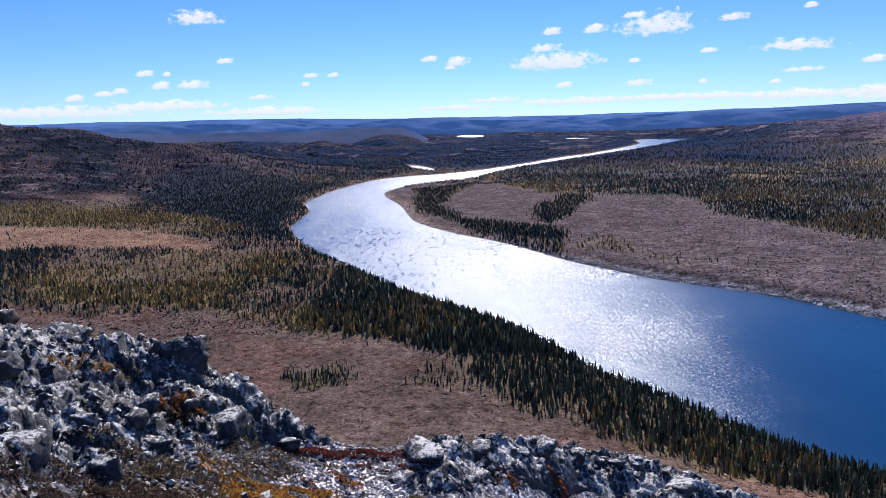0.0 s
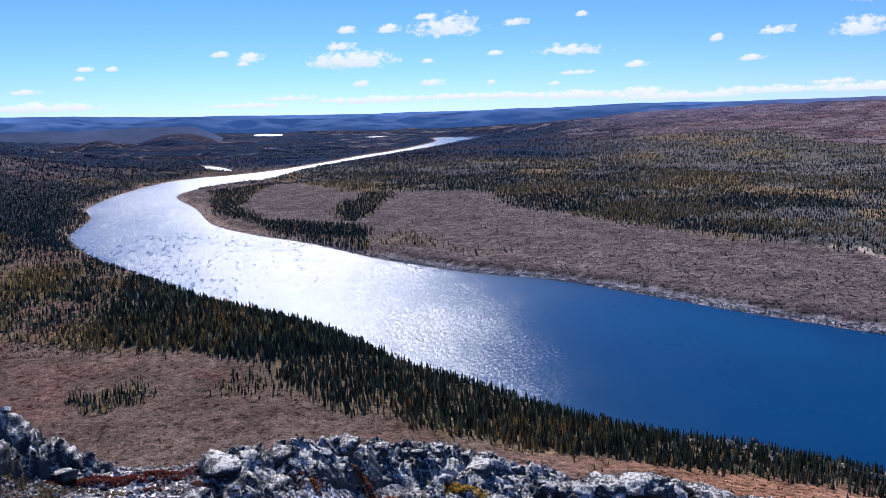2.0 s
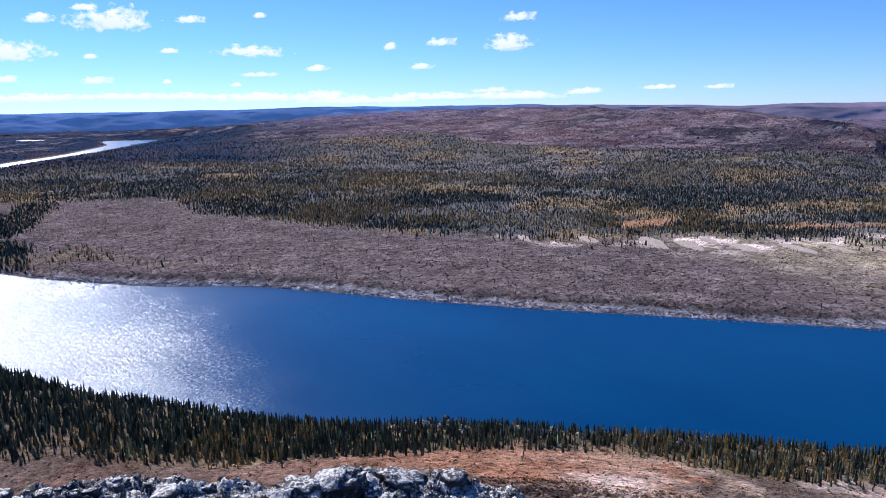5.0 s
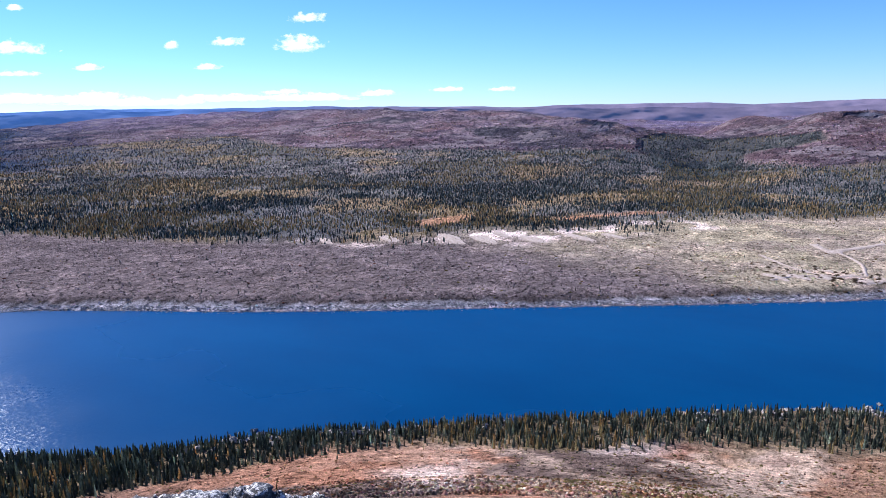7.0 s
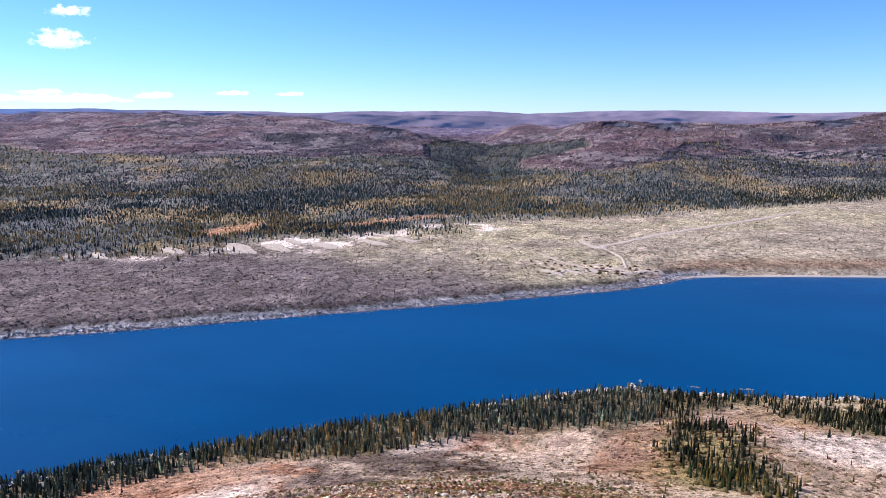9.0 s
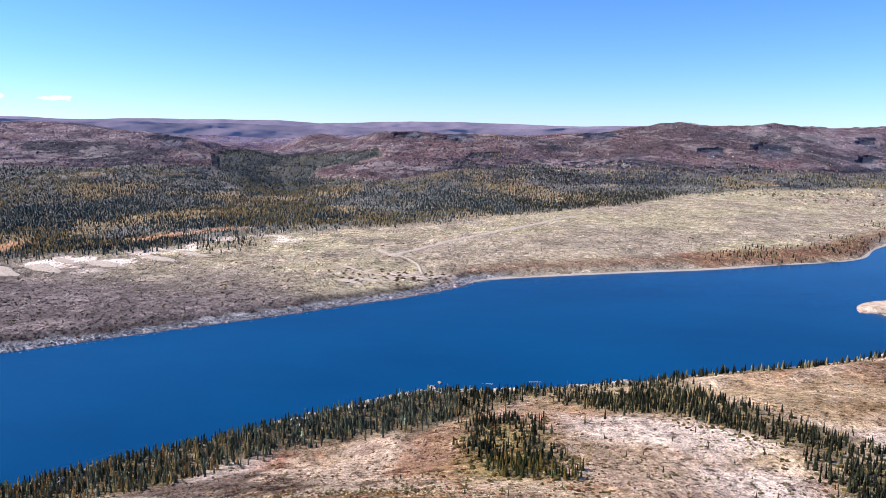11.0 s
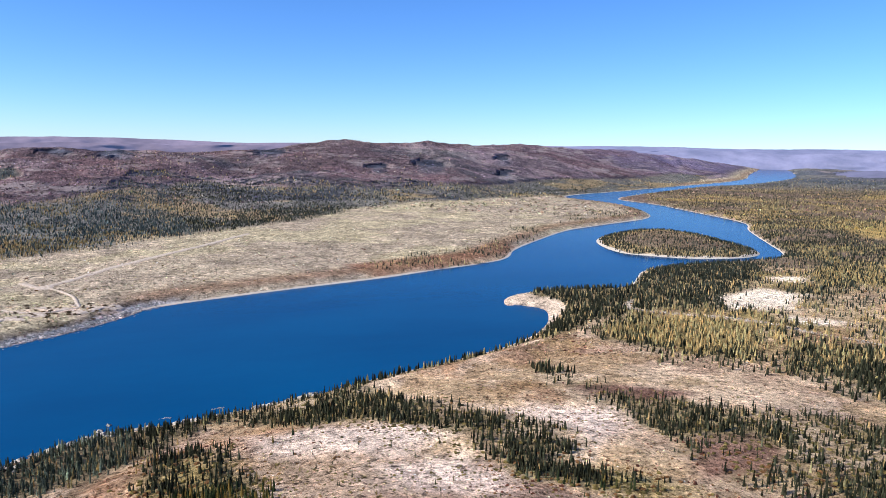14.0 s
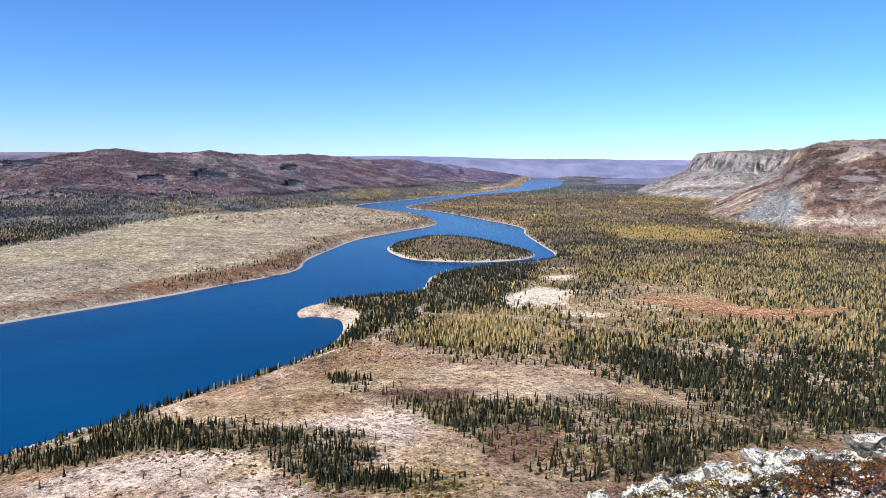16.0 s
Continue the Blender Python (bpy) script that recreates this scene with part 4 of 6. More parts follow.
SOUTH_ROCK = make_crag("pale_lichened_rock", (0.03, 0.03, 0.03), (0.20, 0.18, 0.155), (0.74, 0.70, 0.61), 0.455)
GRAVEL = make_rock("pale_gravel", (0.20, 0.17, 0.15), (0.52, 0.46, 0.40), (0.72, 0.66, 0.60), 30.0)
SHORE_ROCK = make_rock("bleached_rock", (0.12, 0.105, 0.09), (0.30, 0.26, 0.22), (0.46, 0.41, 0.35), 0.7)
BANK_ROCK = make_rock("grey_stone", (0.05, 0.05, 0.06), (0.16, 0.155, 0.155), (0.30, 0.29, 0.28), 0.6)
SHINGLE = make_rock("pale_shingle", (0.22, 0.185, 0.15), (0.36, 0.305, 0.25), (0.46, 0.40, 0.33), 0.5)
LEAFY, LONE_NEEDLES, BARK = make_leafy("small_leaves"), make_lone_needles(), make_bark()
GROUND, WATER, NEEDLES = make_ground(), make_water(), make_needles()

# ---- ground and river ----
def mesh_of(name, co, faces, mats, smooth_shade=True, **colours):
    """A mesh from arrays: co (n, 3), faces (m, 3 or 4), and colour attributes of n rows."""
    me = bpy.data.meshes.new(name)
    co, faces = np.asarray(co, np.float32), np.asarray(faces, np.int32)
    k = faces.shape[1]
    me.vertices.add(len(co))
    me.vertices.foreach_set("co", co.ravel())
    me.loops.add(faces.size)
    me.loops.foreach_set("vertex_index", faces.ravel())
    me.polygons.add(len(faces))
    me.polygons.foreach_set("loop_start", np.arange(0, faces.size, k, dtype=np.int32))
    me.polygons.foreach_set("use_smooth", np.full(len(faces), smooth_shade))
    for key, rgb in colours.items():
        a = me.color_attributes.new(key, "FLOAT_COLOR", "POINT")
        a.data.foreach_set("color", np.hstack([rgb, np.ones((len(co), 1))]).astype(np.float32).ravel())
    for m in mats:
        me.materials.append(m)
    me.update(calc_edges=True)
    return me


def sheet(az, radii):
    """Points of a round grid about the summit, and its quads."""
    a, r = np.meshgrid(np.radians(az), radii)
    x, y = (r * np.sin(a)).ravel(), (r * np.cos(a)).ravel()
    n, k = len(az), len(radii)
    i, j = np.meshgrid(np.arange(k - 1), np.arange(n - 1), indexing="ij")
    q = np.stack([i * n + j, i * n + j + 1, (i + 1) * n + j + 1, (i + 1) * n + j], -1).reshape(-1, 4)
    return x, y, q


az = np.concatenate([np.arange(-36, 143.9, 0.3), np.arange(144, 164, 0.12), np.arange(164.1, 168, 0.3), np.arange(168, 324.1, 3.0)])
radii = np.concatenate([[0.01, 0.1], np.geomspace(0.3, 2, 6)[:-1], np.geomspace(2, 3.4, 30)[:-1], np.geomspace(3.4, 7.6, 90)[:-1], np.geomspace(7.6, 16, 24)[:-1], np.geomspace(16, 72, 16)[:-1], np.geomspace(72, 1100, 250)[:-1], np.geomspace(1100, 2300, 160)[:-1], np.geomspace(2300, 4900, 56)])
gx, gy, gq = sheet(az, radii)
gs = shore(gx, gy)
gz = height(gx, gy, gs)
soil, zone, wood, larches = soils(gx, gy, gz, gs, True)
gr = np.hypot(gx, gy)
gz = gz - 0.10 * ((gr > 2.4) & (gr < 8.5)) * smooth(0.3, 0.6, rocky(gx, gy))
GRID_Z, GRID_AZ, GRID_R = gz, az, radii


def lookup(values, x, y):
    """Values of the ground's own grid at any points, with straight lines between its corners."""
    a, r = np.degrees(np.arctan2(x, y)), np.hypot(x, y)
    i, j = np.clip(np.searchsorted(GRID_R, r) - 1, 0, len(GRID_R) - 2), np.clip(np.searchsorted(GRID_AZ, a) - 1, 0, len(GRID_AZ) - 2)
    u, v = (r - GRID_R[i]) / (GRID_R[i + 1] - GRID_R[i]), (a - GRID_AZ[j]) / (GRID_AZ[j + 1] - GRID_AZ[j])
    n = len(GRID_AZ)
    if values.ndim > 1:
        u, v = u[:, None], v[:, None]
    k = i * n + j
    return (values[k] * (1 - v) + values[k + 1] * v) * (1 - u) + (values[k + n] * (1 - v) + values[k + n + 1] * v) * u


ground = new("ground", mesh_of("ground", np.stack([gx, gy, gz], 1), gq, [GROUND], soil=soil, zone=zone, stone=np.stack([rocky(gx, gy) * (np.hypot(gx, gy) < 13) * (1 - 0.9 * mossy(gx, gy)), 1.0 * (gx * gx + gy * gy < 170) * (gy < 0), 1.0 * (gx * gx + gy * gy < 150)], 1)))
face_r = np.hypot(gx, gy)[gq[:, 0]]
ground.data.polygons.foreach_set("use_smooth", (face_r < 2.5) | (face_r > 9))
tagged(ground, "rolling subarctic tundra valley with bare rock and heath", "ground", kind="structure")

az_w, r_w = np.concatenate([np.arange(-40, 170, 0.7), np.arange(170, 320.1, 10)]), np.geomspace(100, 4880, 110)
wx, wy, wq = sheet(az_w, r_w)
wind = smooth(-26, 44, -((wx - 88) * 0.968 - (wy - 200) * 0.249) + 26 * fbm(wx, wy, 50, 5, 57, 0.7)) * smooth(100, 200, wy)
wind = wind * (0.5 + 0.5 * smooth(-0.35, 0.15, fbm(wx, wy, 70, 5, 58, 0.6) + 0.5 * smooth(500, 800, wy)))
breeze = smooth(-330, 60, -((wx - 88) * 0.968 - (wy - 200) * 0.249) + 40 * fbm(wx, wy, 120, 4, 59)) * (0.75 + 0.25 * smooth(-0.3, 0.2, fbm(wx, wy, 60, 4, 60)))
water = new("water", mesh_of("water", np.stack([wx, wy, 0 * wx], 1), wq, [WATER], wind=np.stack([wind, np.maximum(0.25 * smooth(330, 900, wy), 0.75 * breeze * (1 - wind)), 0.7 + 0.3 * smooth(240, 480, wy)], 1)))
tagged(water, "deep blue river water, rippled and glittering upstream", "river", kind="structure")


def shingle(name, label, bank, inland, side, colour_mat):
    """A narrow strip of pale stones along the water's edge."""
    seg = np.gradient(bank, axis=0)
    nrm = np.stack([-seg[:, 1], seg[:, 0]], 1) / np.hypot(*seg.T)[:, None] * side
    wob = np.maximum(1 + 1.1 * fbm(bank[:, 0], bank[:, 1], 24, 4, 56)[:, None], 0.25)
    rows = [bank - 0.8 * nrm, bank + 0.4 * nrm, bank + inland * 0.5 * wob * nrm, bank + inland * wob * nrm]
    co = []
    for k, p in enumerate(rows):
        z = np.maximum(height(p[:, 0], p[:, 1]), -0.3) + (0.0, 0.14, 0.16, 0.0)[k]
        co.append(np.column_stack([p, z]))
    n = len(bank)
    q = np.array([(k * n + j, k * n + j + 1, (k + 1) * n + j + 1, (k + 1) * n + j) for k in range(3) for j in range(n - 1)])
    ob = new(name, mesh_of(name, np.vstack(co), q[:, ::-1] if side > 0 else q, [colour_mat]))
    return tagged(ob, label, "shore", kind="structure")


def finer(line, step):
    d = np.r_[0, np.cumsum(np.hypot(*np.diff(line, axis=0).T))]
    t = np.arange(0, d[-1], step)
    return np.stack([np.interp(t, d, line[:, 0]), np.interp(t, d, line[:, 1])], 1)


far_edge = FAR_BANK[(FAR_BANK[:, 1] < 0) & (np.hypot(*FAR_BANK.T) < 1700)]
near_edge = NEAR_BANK[(NEAR_BANK[:, 1] < -300) & (np.hypot(*NEAR_BANK.T) < 1700)]
shingle("shingle", "pale stony strip along the river's edge", finer(far_edge, 3.0), 1.7, -1, SHINGLE)
shingle("shingle", "pale stony strip along the river's edge", finer(near_edge, 3.0), 3.4, 1, SHINGLE)
shingle("shingle", "pale sandy rim round a wooded island", finer(np.vstack([ISLE, ISLE[:1]]), 2.5), 4.5, 1 if np.sum(ISLE[:, 0] * np.roll(ISLE[:, 1], -1) - ISLE[:, 1] * np.roll(ISLE[:, 0], -1)) > 0 else -1, SHINGLE)

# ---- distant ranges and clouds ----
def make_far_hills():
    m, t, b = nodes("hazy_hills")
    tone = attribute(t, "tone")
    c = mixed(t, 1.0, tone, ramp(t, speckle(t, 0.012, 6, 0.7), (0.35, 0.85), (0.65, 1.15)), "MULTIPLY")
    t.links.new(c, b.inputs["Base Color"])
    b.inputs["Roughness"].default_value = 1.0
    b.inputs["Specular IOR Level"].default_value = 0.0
    # added blue glow in place of haze; the hills give no light themselves
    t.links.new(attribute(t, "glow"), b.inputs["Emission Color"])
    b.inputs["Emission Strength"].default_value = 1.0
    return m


FAR_HILLS = make_far_hills()
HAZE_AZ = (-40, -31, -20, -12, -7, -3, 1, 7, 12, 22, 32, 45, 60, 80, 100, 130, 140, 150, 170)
# last in each row: base colour with haze already mixed in
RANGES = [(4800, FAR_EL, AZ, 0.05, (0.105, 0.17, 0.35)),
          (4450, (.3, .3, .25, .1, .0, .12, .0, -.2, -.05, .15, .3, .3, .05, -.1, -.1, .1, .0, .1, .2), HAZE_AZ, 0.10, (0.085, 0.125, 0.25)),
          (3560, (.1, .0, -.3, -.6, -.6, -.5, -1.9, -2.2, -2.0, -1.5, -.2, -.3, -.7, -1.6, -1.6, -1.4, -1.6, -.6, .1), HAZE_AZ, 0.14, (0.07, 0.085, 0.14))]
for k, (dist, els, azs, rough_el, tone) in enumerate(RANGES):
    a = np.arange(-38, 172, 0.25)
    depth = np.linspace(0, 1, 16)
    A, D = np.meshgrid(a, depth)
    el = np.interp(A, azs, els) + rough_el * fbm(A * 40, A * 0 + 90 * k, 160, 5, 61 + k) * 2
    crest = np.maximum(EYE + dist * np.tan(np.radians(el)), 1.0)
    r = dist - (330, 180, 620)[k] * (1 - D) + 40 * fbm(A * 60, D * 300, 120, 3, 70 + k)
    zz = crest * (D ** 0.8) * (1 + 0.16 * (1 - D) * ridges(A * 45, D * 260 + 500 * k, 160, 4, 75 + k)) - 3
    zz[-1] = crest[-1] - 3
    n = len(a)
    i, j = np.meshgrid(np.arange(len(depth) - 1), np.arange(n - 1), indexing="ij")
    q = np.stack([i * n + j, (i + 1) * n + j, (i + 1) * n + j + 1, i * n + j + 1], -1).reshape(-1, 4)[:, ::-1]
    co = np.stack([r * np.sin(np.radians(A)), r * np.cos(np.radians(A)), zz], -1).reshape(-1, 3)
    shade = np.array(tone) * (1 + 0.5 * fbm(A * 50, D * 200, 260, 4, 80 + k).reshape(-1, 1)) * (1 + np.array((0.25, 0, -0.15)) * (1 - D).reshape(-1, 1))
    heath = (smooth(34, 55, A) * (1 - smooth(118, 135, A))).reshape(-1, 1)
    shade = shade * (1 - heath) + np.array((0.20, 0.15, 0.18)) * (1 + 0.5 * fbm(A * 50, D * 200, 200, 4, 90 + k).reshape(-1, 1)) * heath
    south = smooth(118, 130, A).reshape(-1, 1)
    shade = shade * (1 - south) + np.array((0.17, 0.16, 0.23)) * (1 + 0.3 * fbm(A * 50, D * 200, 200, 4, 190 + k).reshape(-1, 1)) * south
    # strength of the added haze glow, less on the nearest range
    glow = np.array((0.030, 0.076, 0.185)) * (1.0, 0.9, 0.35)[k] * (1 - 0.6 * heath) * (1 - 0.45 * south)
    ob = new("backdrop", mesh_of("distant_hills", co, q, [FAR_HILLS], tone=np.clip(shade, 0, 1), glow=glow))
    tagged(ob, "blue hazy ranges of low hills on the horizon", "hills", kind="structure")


def make_cloud():
    m, t, b = nodes("cloud_vapour")
    puff = attribute(t, "puff")
    sep = t.nodes.new("ShaderNodeSeparateColor")
    t.links.new(puff, sep.inputs[0])
    n = speckle(t, 0.016, 7, 0.62, stretch=(1, 1, 1.6))
    cover = calc(t, "ADD", sep.outputs[0], calc(t, "MULTIPLY", calc(t, "SUBTRACT", n, 0.5), 2.4))
    alpha = ramp(t, cover, (0.30, 0.0), (0.75, 0.92))
    for k in list(t.nodes):
        if k.type == "BSDF_PRINCIPLED":
            t.nodes.remove(k)
    # emission in place of sunlight, with blue-grey shade painted towards the base
    glow = t.nodes.new("ShaderNodeEmission")
    t.links.new(mixed(t, sep.outputs[1], (0.74, 0.82, 0.95), (1.0, 1.0, 1.0)), glow.inputs["Color"])
    glow.inputs["Strength"].default_value = 0.93
    clear, mix = t.nodes.new("ShaderNodeBsdfTransparent"), t.nodes.new("ShaderNodeMixShader")
    t.links.new(alpha, mix.inputs[0])
    t.links.new(clear.outputs[0], mix.inputs[1])
    t.links.new(glow.outputs[0], mix.inputs[2])
    t.links.new(mix.outputs[0], t.nodes["Material Output"].inputs["Surface"])
    return m


CLOUD = make_cloud()


def cloud(bearing, up, wide, tall, dist=4400.0):
    """A flat-bottomed heap of vapour, far off: degrees of bearing, height, width and depth."""
    w, h = dist * math.tan(radians(wide)), dist * math.tan(radians(tall))
    u, v = np.meshgrid(np.linspace(-1, 1, 41), np.linspace(-1, 1, 21))
    x, z = u * w * 0.62, v * h * 0.72
    y = -0.25 * w * np.sqrt(np.clip(1 - u * u * 0.9 - v * v * 0.9, 0, 1))
    top = 0.55 + 0.45 * np.cos(u * 4.2 + bearing) * 0.5
    body = 1 - np.sqrt((u / 0.92) ** 2 + np.where(v > -0.35, (v + 0.35) / (1.15 * (0.55 + 0.5 * top)), (v + 0.35) / 0.5) ** 2)
    puff = np.stack([np.clip(body * 1.15 + 0.05, -0.6, 1), np.clip(0.35 + 0.9 * (v + 0.35), 0, 1), 0 * u], -1).reshape(-1, 3)
    n = u.shape[1]
    i, j = np.meshgrid(np.arange(u.shape[0] - 1), np.arange(n - 1), indexing="ij")
    q = np.stack([i * n + j, i * n + j + 1, (i + 1) * n + j + 1, (i + 1) * n + j], -1).reshape(-1, 4)
    me = mesh_of("cloud", np.stack([x, y, z], -1).reshape(-1, 3), q, [CLOUD], puff=puff)
    ob = new("cloud", me)
    a, e = radians(bearing), radians(up)
    ob.matrix_world = Matrix.Translation((dist * math.sin(a) * math.cos(e), dist * math.cos(a) * math.cos(e), EYE + dist * math.sin(e))) @ pose(0, 0, 0, 0, 0, -bearing)
    ob.visible_shadow = False
    return tagged(ob, "small white fair-weather cloud in a blue sky" if wide < 5 else "long thin bank of white cloud low over the hills", "cloud", "fair-weather clouds")


# bearing, height over the horizon, width, depth, all in degrees
CLOUDS_1 = [(-17.8, 7.76, 4.27, 1.17), (-16.0, 4.77, 1.53, 0.54), (-21.6, 3.9, 1.53, 0.63), (-20.1, 3.86, 0.63, 0.45), (-20.6, 3.07, 1.53, 0.81),
         (-18.4, 3.09, 2.96, 0.81), (-26.3, 2.22, 1.53, 0.63), (-23.3, 2.69, 1.26, 0.54), (-24.4, 2.47, 1.8, 0.45), (-13.8, 2.08, 2.25, 0.4),
         (-9.8, 3.64, 1.44, 0.45), (-8.1, 3.66, 1.08, 0.45), (-10.2, 3.02, 0.81, 0.45), (-0.7, 4.68, 1.71, 0.54), (1.4, 4.5, 2.07, 1.08),
         (0.9, 4.0, 1.08, 0.36), (8.7, 6.44, 1.71, 0.81), (8.2, 5.23, 2.78, 0.81), (8.9, 4.38, 7.18, 1.8), (9.6, 2.47, 1.62, 0.63)]
CLOUDS_2 = [(11.8, 6.46, 2.07, 0.9), (16.3, 6.69, 5.84, 2.07), (14.6, 7.27, 1.8, 0.54), (15.0, 2.44, 2.51, 0.72), (14.8, 4.05, 1.08, 0.45),
         (21.5, 6.7, 2.42, 0.72), (20.0, 4.5, 1.62, 0.45), (25.7, 4.54, 5.75, 0.99), (26.2, 2.85, 3.59, 0.45), (26.5, 7.11, 1.08, 0.54),
         (19.7, 2.37, 0.72, 0.45), (24.5, 2.12, 0.99, 0.36), (30.4, 3.34, 1.98, 0.54), (46.0, 6.96, 3.14, 0.9), (36.1, 4.98, 1.08, 0.81),
         (40.0, 5.21, 2.96, 0.81), (45.2, 5.2, 3.86, 1.53), (38.4, 3.42, 1.98, 0.54), (30.4, 3.23, 1.26, 0.36), (60.5, 1.55, 2.69, 0.4)]
CLOUDS_3 = [(51.0, 1.44, 2.69, 0.4), (56.4, 1.56, 3.14, 0.36)]
BANKS_1 = [(-27.5, 1.35, 14.82, 1.17), (-20.1, 1.61, 9.88, 0.81), (-13.3, 1.06, 11.68, 0.72), (1.0, 0.97, 7.18, 0.54), (4.1, 1.45, 5.39, 0.54),
         (10.1, 1.22, 8.98, 0.72), (15.2, 1.32, 7.63, 0.63), (20.3, 1.3, 8.98, 0.63), (25.6, 1.22, 8.53, 0.81), (30.0, 1.3, 7.63, 0.9),
         (33.7, 0.96, 11.68, 0.72), (39.8, 1.19, 8.98, 0.72), (45.7, 1.07, 7.18, 0.54), (50.9, 1.41, 3.59, 0.63), (45.8, 1.21, 8.08, 0.72),
         (43.7, 1.56, 4.04, 0.45), (56.4, 1.62, 3.14, 0.36)]
for row in CLOUDS_1 + CLOUDS_2 + CLOUDS_3:
    cloud(*row)
for row in BANKS_1:
    cloud(*row, 4650.0)

# ---- trees ----
def crown(sides, tiers, tall, wide, rng, base=0.06):
    """A ragged spire in one piece: rings swing out to branch tips and back in."""
    co, faces, rings = [], [], []
    for k in range(tiers):
        f = k / tiers
        for out in (1, 0):
            h = base + (1 - base) * (f + (0.0 if out else 0.62 / tiers))
            w = wide * (1 - f) ** 0.85 * (1.0 if out else 0.45) + 0.02 * wide
            ring = []
            for j in range(sides):
                a = 2 * math.pi * (j + 0.5 * (k % 2)) / sides + rng.uniform(-0.25, 0.25)
                q = w * rng.uniform(0.65, 1.25)
                ring.append(len(co))
                co.append((q * math.cos(a), q * math.sin(a), tall * (h + rng.uniform(-0.02, 0.02) - (0.03 if out else 0))))
            rings.append(ring)
    tip = len(co)
    co.append((rng.uniform(-0.02, 0.02), rng.uniform(-0.02, 0.02), tall))
    for lo, hi in zip(rings, rings[1:]):
        for j in range(sides):
            k = (j + 1) % sides
            faces += [(lo[j], lo[k], hi[k]), (lo[j], hi[k], hi[j])]
    faces += [(rings[-1][j], rings[-1][(j + 1) % sides], tip) for j in range(sides)]
    return np.array(co), np.array(faces)


rng = np.random.default_rng(5)
KINDS = {}
for level, (sides, tiers) in enumerate(((5, 4), (4, 1), (4, 1))):
    KINDS[level] = [crown(sides, tiers, 1.0, w, rng) for w in (0.13, 0.16, 0.18, 0.22, 0.15, 0.19)]
SPIRE = np.array([(0, 1, 4), (1, 2, 4), (2, 3, 4), (3, 0, 4)])
KINDS[3] = []
for w in (0.15, 0.18, 0.20, 0.24, 0.17, 0.21):
    q = w * rng.uniform(0.7, 1.3, 4)
    KINDS[3].append((np.array([(q[0], 0, 0), (0, q[1], 0), (-q[2], 0, 0), (0, -q[3], 0), (0, 0, 1.0)]), SPIRE))


def scatter(count, r_in, r_out, az0, az1):
    """Even over the picture rather than over the ground: density falls off with distance."""
    r = r_in * (r_out / r_in) ** rng.random(count)
    a = np.radians(az0 + (az1 - az0) * rng.random(count))
    return r * np.sin(a), r * np.cos(a)


def forest(name, label, level, count, r_in, r_out, size, lone=0):
    x, y = scatter(count, r_in, r_out, -36, 168)
    z, d, larch = lookup(GRID_Z, x, y), lookup(wood, x, y), lookup(larches, x, y)
    d = d * (lookup(gs, x, y) > 0.8)
    keep = rng.random(count) < d
    x, y, z, larch = x[keep], y[keep], z[keep], larch[keep]
    n = len(x)
    is_larch = rng.random(n) < larch
    single = np.zeros(n, bool)
    if lone:
        single[np.argsort(np.hypot(x, y))[:lone]] = True
    belt = np.maximum(within(x, y, BELT, 7), within(x, y, POINT, 6))
    tall = size * (0.50 + 0.10 * belt * smooth(45, 20, np.degrees(np.arctan2(x, y))) + 0.02 * belt) * rng.uniform(0.5, 1.2, n) * np.where(d[keep] < 0.02, 0.6, 1.0)
    turn, kind = rng.random(n) * 6.28, rng.integers(0, 6, n)
    # haze put into the tint: greens turn bluer with distance
    haze_k = smooth(300, 560, np.hypot(x, y))[:, None]
    # greens and golds also differ north and south, carrying the sun's side
    green = (np.where((y < 0)[:, None], (0.040, 0.042, 0.026), (0.092, 0.104, 0.078)) * (1 - haze_k) + np.where((y < -60)[:, None], (0.042, 0.047, 0.036), (0.062, 0.081, 0.080)) * haze_k - np.array((0.025, 0.026, 0.0)) * smooth(1000, 1400, y)[:, None]) * np.exp(rng.normal(-0.1, 0.5, (n, 1)))
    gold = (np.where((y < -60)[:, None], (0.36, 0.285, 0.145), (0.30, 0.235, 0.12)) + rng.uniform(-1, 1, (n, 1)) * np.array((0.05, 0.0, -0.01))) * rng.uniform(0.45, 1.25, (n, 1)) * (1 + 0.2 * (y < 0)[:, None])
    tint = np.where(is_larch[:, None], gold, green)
    for i in np.where(single)[0]:
        copy_thing(LONE[kind[i] % len(LONE)], pose(x[i], y[i], z[i] - 0.15, 0, 0, math.degrees(turn[i])) @ Matrix.Scale(tall[i], 4))
    co, fa, tn, at = [], [], [], 0
    for k in range(6):
        i = np.where((kind == k) & ~single)[0]
        v, f = KINDS[level][k]
        c, q = np.cos(turn[i])[:, None], np.sin(turn[i])[:, None]
        w = (v[None] * tall[i][:, None, None])
        p = np.stack([c * w[..., 0] - q * w[..., 1] + x[i][:, None], q * w[..., 0] + c * w[..., 1] + y[i][:, None], w[..., 2] + z[i][:, None] - 0.2], -1)
        co.append(p.reshape(-1, 3))
        fa.append((f[None] + at + (np.arange(len(i)) * len(v))[:, None, None]).reshape(-1, 3))
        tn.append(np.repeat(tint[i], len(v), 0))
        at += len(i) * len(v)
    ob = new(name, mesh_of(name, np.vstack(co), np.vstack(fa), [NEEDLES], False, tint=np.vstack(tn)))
    return tagged(ob, label, "forest", kind="stuff")


